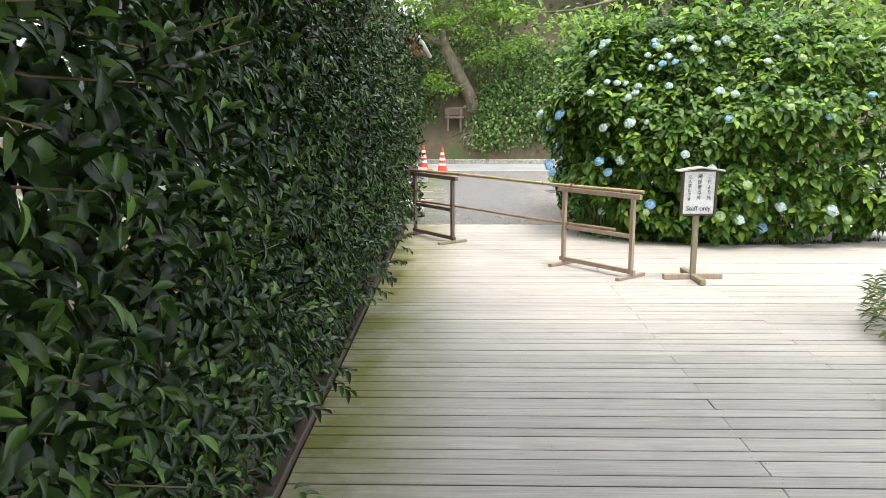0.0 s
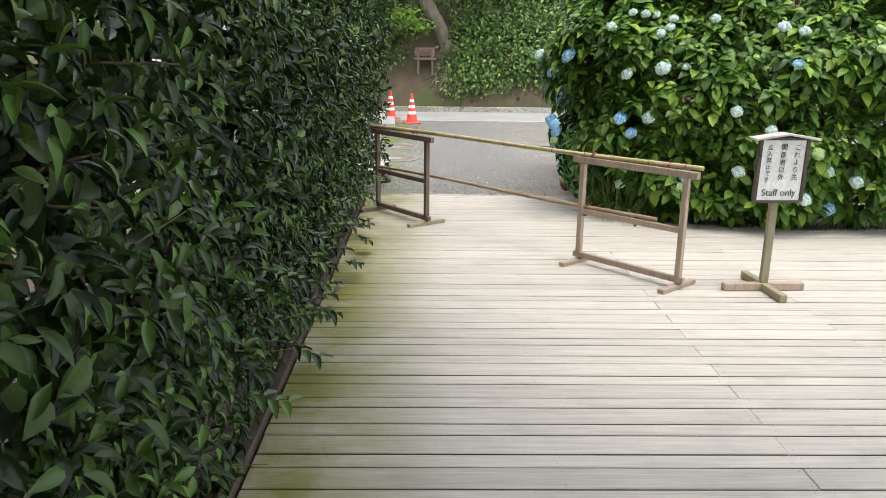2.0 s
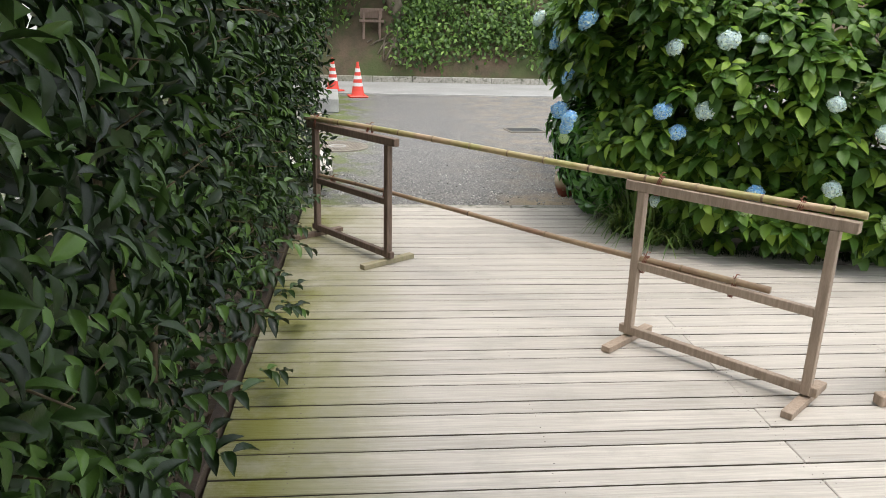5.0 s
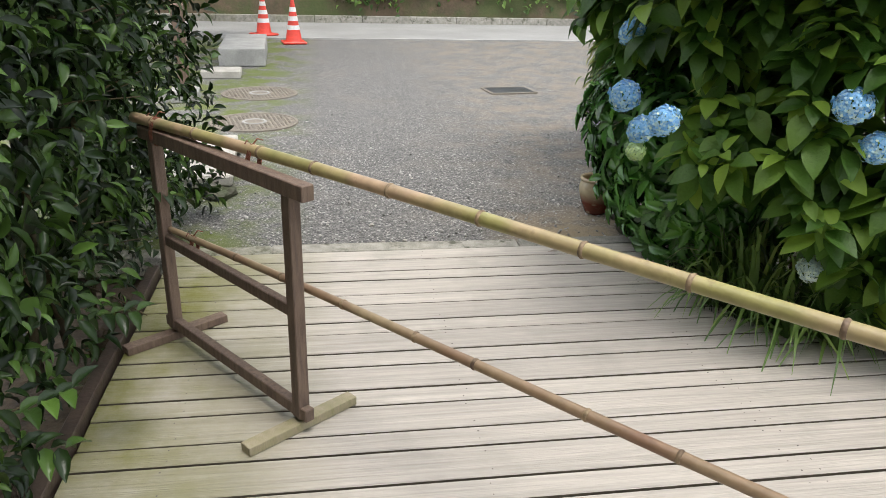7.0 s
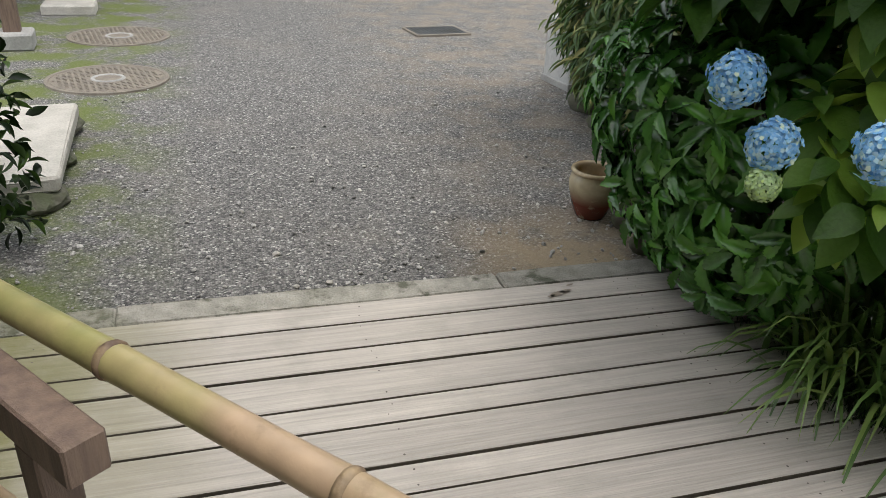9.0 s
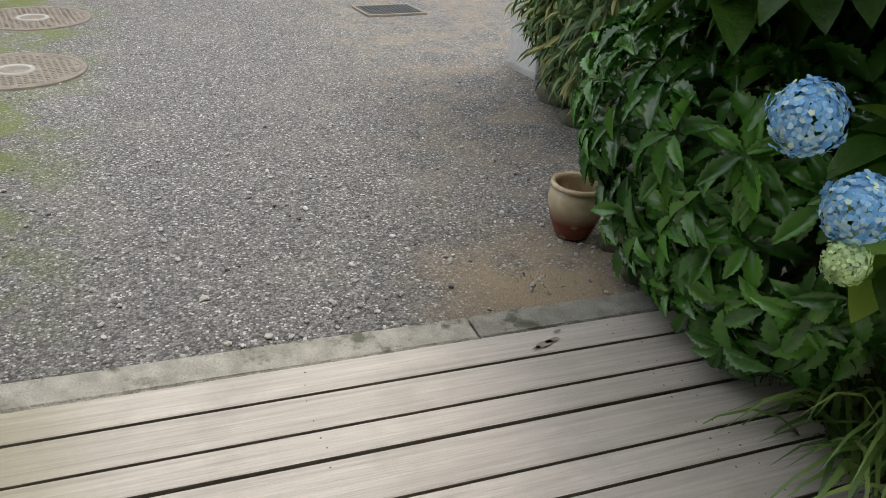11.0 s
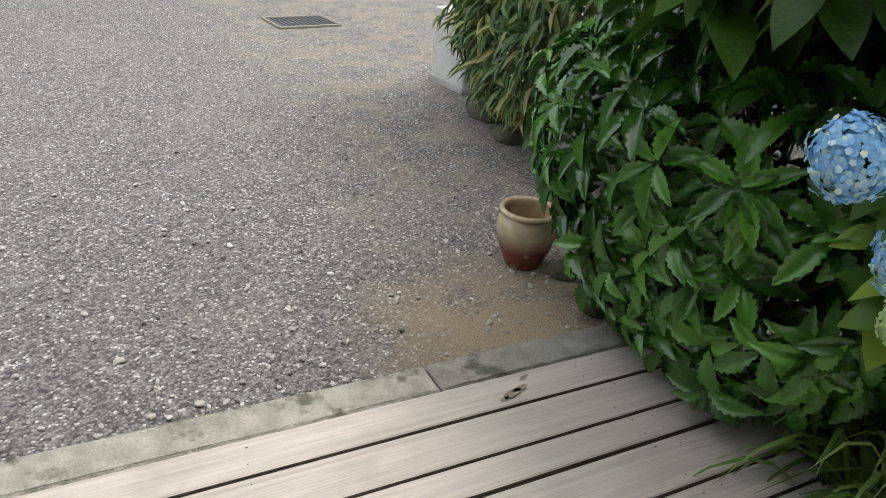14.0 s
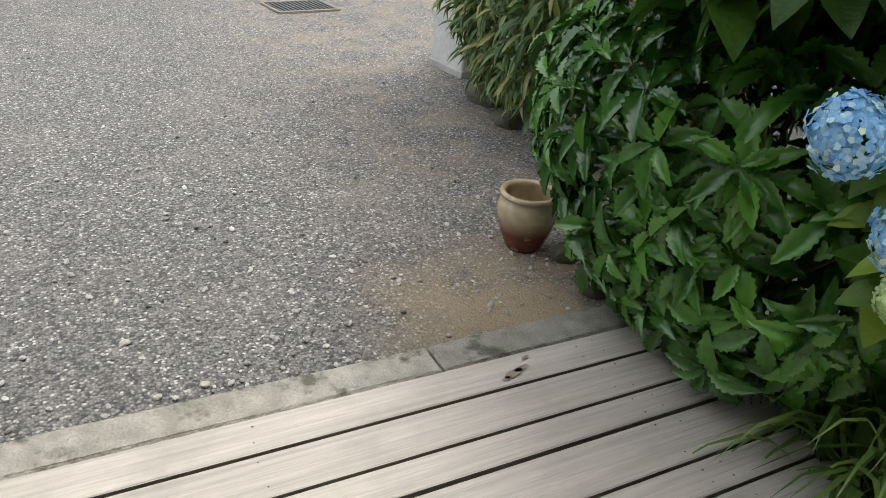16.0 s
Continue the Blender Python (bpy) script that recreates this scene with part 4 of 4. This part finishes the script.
# ---- narrow-leaved shrub further along the yard ----
narrow = thing("narrow_leaved_shrub", "evergreen shrub with long drooping narrow leaves", "shrub")
n = 5200
a, z = rng.uniform(math.pi * 0.62, math.pi * 1.45, n), rng.uniform(0.12, 2.3, n)
rr = 0.72 + 0.14 * np.sin(z * 2.4) - 0.25 * np.clip(0.5 - z, 0, 1)
o = np.c_[3.24 + rr * np.cos(a) * 1.05, 1.68 + rr * np.sin(a) * 1.35, z]
o[:, :2] += rng.normal(0, 0.05, (n, 2))
out = np.c_[np.cos(a), np.sin(a), np.zeros(n)]
foliage("leaves", o, out * 0.7 + rng.normal(0, 0.45, (n, 3)) + (0, 0, -0.7), out + rng.normal(0, 0.3, (n, 3)) + (0, 0, 0.6), rng.uniform(0.09, 0.16, n), 0.031, LEAF_NARROW, M_LEAF_NARROW, narrow)
o2 = o * (1, 1, 1) - out * rng.uniform(0.15, 0.4, (n, 1))
foliage("inner_leaves", o2[:3000], rng.normal(0, 1, (3000, 3)), out[:3000] + (0, 0, 0.4), 0.13, 0.05, LEAF, M_LEAF_NARROW, narrow)
for k in range(12):
    a0 = Vector((3.16 + random.uniform(-0.2, 0.2), 1.65 + random.uniform(-0.5, 0.5), -0.09))
    part("stem", tube(bmesh.new(), [a0, a0 + Vector((random.uniform(-0.2, 0.1), random.uniform(-0.2, 0.2), 0.8)), a0 + Vector((random.uniform(-0.4, 0.1), random.uniform(-0.3, 0.3), 1.8))], [0.016, 0.011, 0.005], 6), M_TWIG, narrow, smooth=True)


# ---- strap-leaved clump and turf at the foot of the bank ----
def tuft(name, label, category, centres, blades, length, width, mat, spreadout, kind=""):
    t = thing(name, label, category)
    if kind:
        t["kind"] = kind

    def emit():
        me = bpy.data.meshes.new("blade_tuft")
        me.from_pydata(vs, [], fs)
        me.polygons.foreach_set("use_smooth", np.ones(len(fs), bool))
        me.materials.append(mat)
        ob = new("blade_tuft", me)
        ob.parent = t
        if kind:
            tagged(ob, kind=kind)

    vs, fs = [], []
    for cx, cy, k in centres:
        for i in range(int(blades * k)):
            a = random.uniform(0, 2 * math.pi)
            d = np.array([math.cos(a), math.sin(a)])
            L = length * random.uniform(0.6, 1.15) * (0.6 + 0.4 * k)
            lean = random.uniform(0.25, 1.0) * spreadout
            base = np.array([cx + random.gauss(0, 0.035), cy + random.gauss(0, 0.035), -0.05 if cx > 1.9 else 0.0])
            side = np.array([-d[1], d[0], 0]) * width / 2
            n0 = len(vs)
            for j in range(6):
                f = j / 5
                out = L * lean * (f ** 1.3) * 0.75
                up = L * (math.sin(f * 1.45) * (1.05 - 0.55 * lean) - 0.55 * lean * f ** 3)
                c = base + np.array([d[0] * out, d[1] * out, max(up, -0.02 + 0.012)])
                ww = 1 - f ** 2.5
                vs.append((c - side * ww).tolist())
                vs.append((c + side * ww + np.array([0, 0, 0.001])).tolist())
            fs += [(n0 + 2 * j, n0 + 2 * j + 1, n0 + 2 * j + 3, n0 + 2 * j + 2) for j in range(5)]
        if not kind:
            emit()
            vs, fs = [], []
    if kind:
        emit()


tuft("strap_leaf_clump", "arching clump of bright green strap leaves at the deck's edge", "grass clump", [(2.0, -0.78, 1.0), (2.06, -0.92, 1.0), (2.14, -1.06, 0.9), (2.04, -0.66, 0.8), (2.28, -1.16, 0.7)], 95, 0.64, 0.020, M_GRASS, 1.05)
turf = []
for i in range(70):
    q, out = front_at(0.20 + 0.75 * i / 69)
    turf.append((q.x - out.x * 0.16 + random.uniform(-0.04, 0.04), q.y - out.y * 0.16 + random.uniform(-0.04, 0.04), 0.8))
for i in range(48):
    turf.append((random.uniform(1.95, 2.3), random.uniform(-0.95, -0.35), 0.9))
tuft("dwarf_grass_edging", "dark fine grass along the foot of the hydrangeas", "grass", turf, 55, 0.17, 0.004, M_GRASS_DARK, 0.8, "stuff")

# ---- low shrub beside the deck where the walk begins ----
low = thing("low_shrub", "low feathery shrub with grass beside the deck", "shrub")
n = 1500
a = rng.uniform(0, 2 * math.pi, n)
r = np.sqrt(rng.uniform(0, 1, n))
o = np.c_[3.9 + 0.55 * r * np.cos(a), -5.6 + 0.75 * r * np.sin(a), rng.uniform(0.02, 0.62, n) * (1.1 - 0.5 * r)]
foliage("leaves", o, np.c_[np.cos(a), np.sin(a), rng.normal(0.2, 0.5, n)], rng.normal(0, 0.3, (n, 3)) + (0, 0, 1), 0.09, 0.022, LEAF_NARROW, M_LEAF_NARROW, low)
for k in range(8):
    a0 = Vector((3.9 + random.uniform(-0.2, 0.2), -5.6 + random.uniform(-0.3, 0.3), 0.0))
    part("stem", tube(bmesh.new(), [a0, a0 + Vector((random.uniform(-0.2, 0.2), random.uniform(-0.2, 0.2), 0.45))], [0.008, 0.004], 6), M_TWIG, low, smooth=True)
tuft("grass_clump", "yellow-green grass clump spilling onto the deck", "grass clump", [(2.78, -6.95, 1.0), (2.72, -7.2, 0.8), (2.9, -6.75, 0.9)], 60, 0.34, 0.007, M_GRASS, 0.9)

# ---- bank, old tree and woods beyond the road ----
BACK = (-0.92, -1.55, 0)
bm = bmesh.new()
NX, NY = 60, 26
gridv = []
for j in range(NY + 1):
    row = []
    for i in range(NX + 1):
        x, yy = -14 + 32 * i / NX, 14.5 + 16 * (j / NY) ** 1.3
        d = yy - 14.5
        z = 0.05 + 2.3 * (1 - math.exp(-d / 1.3)) + 0.55 * d
        z *= 0.55 + 0.45 * min(1, max(0, (x + 0.4) / 1.2)) if x < 1 else 1
        z += 0.25 * noise.noise(Vector((x * 0.7, yy * 0.7, 0))) * min(1, d)
        row.append(bm.verts.new((x, yy, z if j else -0.05)))
    gridv.append(row)
for j in range(NY):
    for i in range(NX):
        bm.faces.new((gridv[j][i], gridv[j][i + 1], gridv[j + 1][i + 1], gridv[j + 1][i]))
hillside = part("hillside", bm, M_EARTH, smooth=True)
hillside.location = BACK
tagged(hillside, "steep earth bank with moss and roots beyond the road", "bank", kind="structure")


def hill(x, yy):
    d = yy - 14.5
    z = 0.05 + 2.3 * (1 - math.exp(-d / 1.3)) + 0.55 * d
    if x < 1:
        z *= 0.55 + 0.45 * min(1, max(0, (x + 0.4) / 1.2))
    return z


ivy = thing("bank_undergrowth", "green undergrowth and creepers covering the bank", "undergrowth", BACK, kind="stuff")
pts = []
for k in range(330):
    x, yy = random.uniform(1.7, 11), random.uniform(14.7, 17.5)
    c = np.array([x, yy, hill(x, yy) + 0.1])
    m = random.randint(60, 110)
    pts.append(c + rng.normal(0, 1, (m, 3)) * (0.28, 0.2, 0.25))
for k in range(110):
    x, yy = random.uniform(-10, 1.7), random.uniform(15.2, 18.0)
    pts.append(np.array([x, yy, hill(x, yy) + 0.3]) + rng.normal(0, 1, (90, 3)) * (0.4, 0.2, 0.4))
o = np.concatenate(pts)
foliage("leaves", o, rng.normal(0, 1, o.shape) + (0, -0.4, -0.3), rng.normal(0, 0.4, o.shape) + (0, -0.6, 0.8), 0.12, 0.075, LEAF, M_LEAF_IVY, ivy)


def crown(name, centres, per, size, leaf, mat, parent, flat=0.6):
    pts = [np.array(c) + rng.normal(0, 1, (int(per * k), 3)) * (k * 0.55, k * 0.55, k * 0.55 * flat) for *c, k in centres]
    o = np.concatenate(pts)
    return foliage(name, o, rng.normal(0, 1, o.shape) * (1, 1, 0.5), rng.normal(0, 0.3, o.shape) + (0, -0.3, 1), size, size * leaf, LEAF, mat, parent)


old = thing("old_maple_tree", "old leaning tree with spreading limbs and bare roots on the bank", "tree", BACK)
part("trunk", tube(bmesh.new(), [(1.75, 15.5, 0.7), (1.62, 15.45, 1.5), (1.35, 15.35, 2.2), (0.95, 15.3, 2.95), (0.62, 15.3, 3.6), (0.5, 15.3, 4.2)], [0.30, 0.22, 0.20, 0.20, 0.17, 0.12], 12), M_BARK, old, smooth=True)
for pts, r in (([(0.62, 15.3, 3.6), (0.1, 15.1, 3.95), (-0.6, 15.0, 4.15), (-1.5, 15, 4.6)], 0.11), ([(0.5, 15.3, 4.1), (0.6, 15.3, 4.9), (1.0, 15.2, 5.7)], 0.09), ([(0.55, 15.3, 3.9), (1.1, 15.1, 4.4), (1.9, 15.0, 4.9), (2.6, 14.9, 5.2)], 0.08), ([(0.5, 15.3, 4.2), (0.2, 15.2, 5.0), (-0.2, 15.1, 5.8)], 0.07), ([(1.3, 15.3, 2.3), (0.9, 15.0, 2.5), (0.4, 14.8, 2.45)], 0.035)):
    part("limb", tube(bmesh.new(), pts, [r * (1 - 0.22 * i) for i in range(len(pts))], 8), M_BARK, old, smooth=True)
for k in range(26):
    a = random.uniform(-2.6, -0.4)
    x, yy, z = 1.6, 15.35, 1.25 + random.uniform(-0.2, 0.15)
    pts = []
    for i in range(7):
        pts.append((x, yy, max(z, 0.02)))
        x += math.cos(a) * 0.17
        yy = max(14.62, yy + math.sin(a) * 0.13)
        z = min(z - 0.07, hill(x, yy) + 0.05)
        a += random.uniform(-0.5, 0.5)
    part("root", tube(bmesh.new(), pts, [0.055 - 0.006 * i for i in range(7)], 6), M_BARK, old, smooth=True)
cs = [(random.uniform(-2.2, 3.4), random.uniform(14.4, 15.9), random.uniform(3.7, 6.4), random.uniform(0.5, 0.85)) for k in range(34)]
cs += [(0.45, 14.8, 2.45, 0.4), (0.8, 14.9, 2.3, 0.35), (0.3, 14.7, 2.65, 0.35), (1.9, 14.9, 3.3, 0.5), (2.6, 14.9, 3.5, 0.5)]
crown("crown", cs, 300, 0.14, 0.5, M_LEAF_MAPLE, old, 0.4)

shelf = thing("wooden_shrine_stand", "small brown wooden stand with a rail among the roots", "wooden stand", (-0.02, 13.35, 0), 5)
for x in (-0.2, 0.2):
    for yy in (-0.12, 0.12):
        part("leg", beam(bmesh.new(), (x, yy, 0.98), (x, yy, 1.72), 0.05, 0.05), M_DARKTIMBER, shelf)
part("platform", beam(bmesh.new(), (-0.3, 0, 1.42), (0.3, 0, 1.42), 0.36, 0.06), M_DARKTIMBER, shelf)
part("rail", beam(bmesh.new(), (-0.28, -0.12, 1.70), (0.28, -0.12, 1.70), 0.05, 0.05), M_DARKTIMBER, shelf)
part("back_panel", beam(bmesh.new(), (-0.28, 0.13, 1.6), (0.28, 0.13, 1.6), 0.03, 0.22), M_DARKTIMBER, shelf)

woods = thing("woods", "dense dark woodland rising behind the bank", "woods", BACK, kind="stuff")
cs = [(random.uniform(-16, 18), random.uniform(17.5, 24), random.uniform(1.5, 10.5), random.uniform(0.8, 1.4)) for k in range(210)]
cs += [(random.uniform(-6, -0.6), random.uniform(15.6, 17.5), random.uniform(0.6, 5), random.uniform(0.5, 0.9)) for k in range(60)]
crown("woodland_leaves", cs, 190, 0.24, 0.55, M_LEAF_WOODS, woods)
bm = bmesh.new()
for k in range(40):
    x, yy = random.uniform(-14, 16), random.uniform(18, 23)
    tube(bm, [(x, yy, 1.0), (x + random.uniform(-0.3, 0.3), yy, 5), (x + random.uniform(-0.6, 0.6), yy, 10)], [0.2, 0.16, 0.08], 7)
part("woodland_trunks", bm, M_BARK, woods, smooth=True)

# ---- overhanging branches near the start of the walk ----
over = thing("overhanging_branch", "fresh green leafy branches hanging over the hydrangeas", "branch")
spots = [(3.2, -5.3, 2.35, 0.42), (3.6, -5.6, 2.1, 0.42), (3.5, -5.1, 2.6, 0.4), (4.0, -4.8, 2.3, 0.5), (4.1, -5.3, 1.95, 0.4), (1.35, -1.5, 2.75, 0.3), (1.8, -1.2, 2.75, 0.35), (0.9, -1.8, 2.8, 0.22), (2.3, -0.8, 2.9, 0.4)]
crown("leaves", spots, 210, 0.095, 0.42, M_LEAF_MAPLE, over, 0.5)
part("limb", tube(bmesh.new(), [(6.2, -5.6, -0.09), (5.9, -5.5, 1.4), (5.2, -5.4, 2.5), (4.3, -5.2, 2.65), (3.4, -5.3, 2.4)], [0.1, 0.08, 0.06, 0.03, 0.012], 8), M_BARK, over, smooth=True)
part("limb", tube(bmesh.new(), [(5.2, -5.4, 2.5), (4.2, -3.4, 3.1), (2.8, -1.6, 3.15), (1.6, -1.3, 2.9), (0.9, -1.8, 2.8)], [0.06, 0.04, 0.025, 0.015, 0.006], 8), M_BARK, over, smooth=True)

# ---- house behind the hedge ----
house = thing("house", "white-walled house with warm timber eaves behind the hedge", "house", (0, -0.5, -0.46))
part("wall", beam(bmesh.new(), (-6.2, 9.8, 1.7), (-4.0, 9.8, 1.7), 2.2, 3.6, 0.01), M_PLASTER, house)
part("roof", beam(bmesh.new(), (-4.0, 8.2, 4.45), (-0.72, 8.2, 3.66), 5.4, 0.10, 0.01), M_ROOF, house)
part("soffit", beam(bmesh.new(), (-4.0, 8.2, 4.37), (-0.76, 8.2, 3.59), 5.3, 0.05, 0.004), M_EAVE, house, "warm brown boarded soffit")
for k in range(12):
    yk = 5.75 + k * 0.45
    part("rafter", beam(bmesh.new(), (-3.0, yk, 4.09), (-0.80, yk, 3.56), 0.05, 0.07, 0.003), M_EAVE, house)
part("fascia", beam(bmesh.new(), (-0.72, 5.5, 3.62), (-0.72, 10.9, 3.62), 0.03, 0.14, 0.003), M_EAVE, house)
part("gutter", tube(bmesh.new(), [(-0.66, 5.45, 3.60), (-0.66, 10.9, 3.58)], [0.05, 0.05], 10), M_WHITEBAND, house, smooth=True)

# ---- tall unseen tree, added to shade the start of the walk ----
shade = thing("unseen_shade_tree", "tall unseen broad-leaved tree added to shade the hedge and deck", "tree")
part("trunk", tube(bmesh.new(), [(-3.0, -9.5, -0.16), (-2.9, -9.4, 1.8), (-2.6, -9.2, 3.6), (-2.2, -9.0, 5.2)], [0.28, 0.22, 0.17, 0.1], 10), M_BARK, shade, smooth=True)
for pts in ([(-2.6, -9.2, 3.6), (-1.2, -9.4, 4.5), (0.8, -9.3, 4.9)], [(-2.5, -9.1, 4.0), (-1.6, -7.6, 4.7), (-0.6, -6.2, 4.9)], [(-2.5, -9.1, 4.2), (-1.8, -11.0, 4.8), (-0.4, -12.2, 5.0)]):
    part("limb", tube(bmesh.new(), pts, [0.1, 0.06, 0.025], 8), M_BARK, shade, smooth=True)
cs = [(random.uniform(-5, 0.9), random.uniform(-15, -5.1), random.uniform(4.0, 6.0), random.uniform(0.8, 1.1)) for k in range(125)]
cs += [(random.uniform(0.5, 4.5), random.uniform(-14, -7.2), random.uniform(4.4, 6.0), random.uniform(0.8, 1.1)) for k in range(55)]
crown("crown", cs, 110, 0.24, 0.55, M_LEAF_WOODS, shade, 0.45)
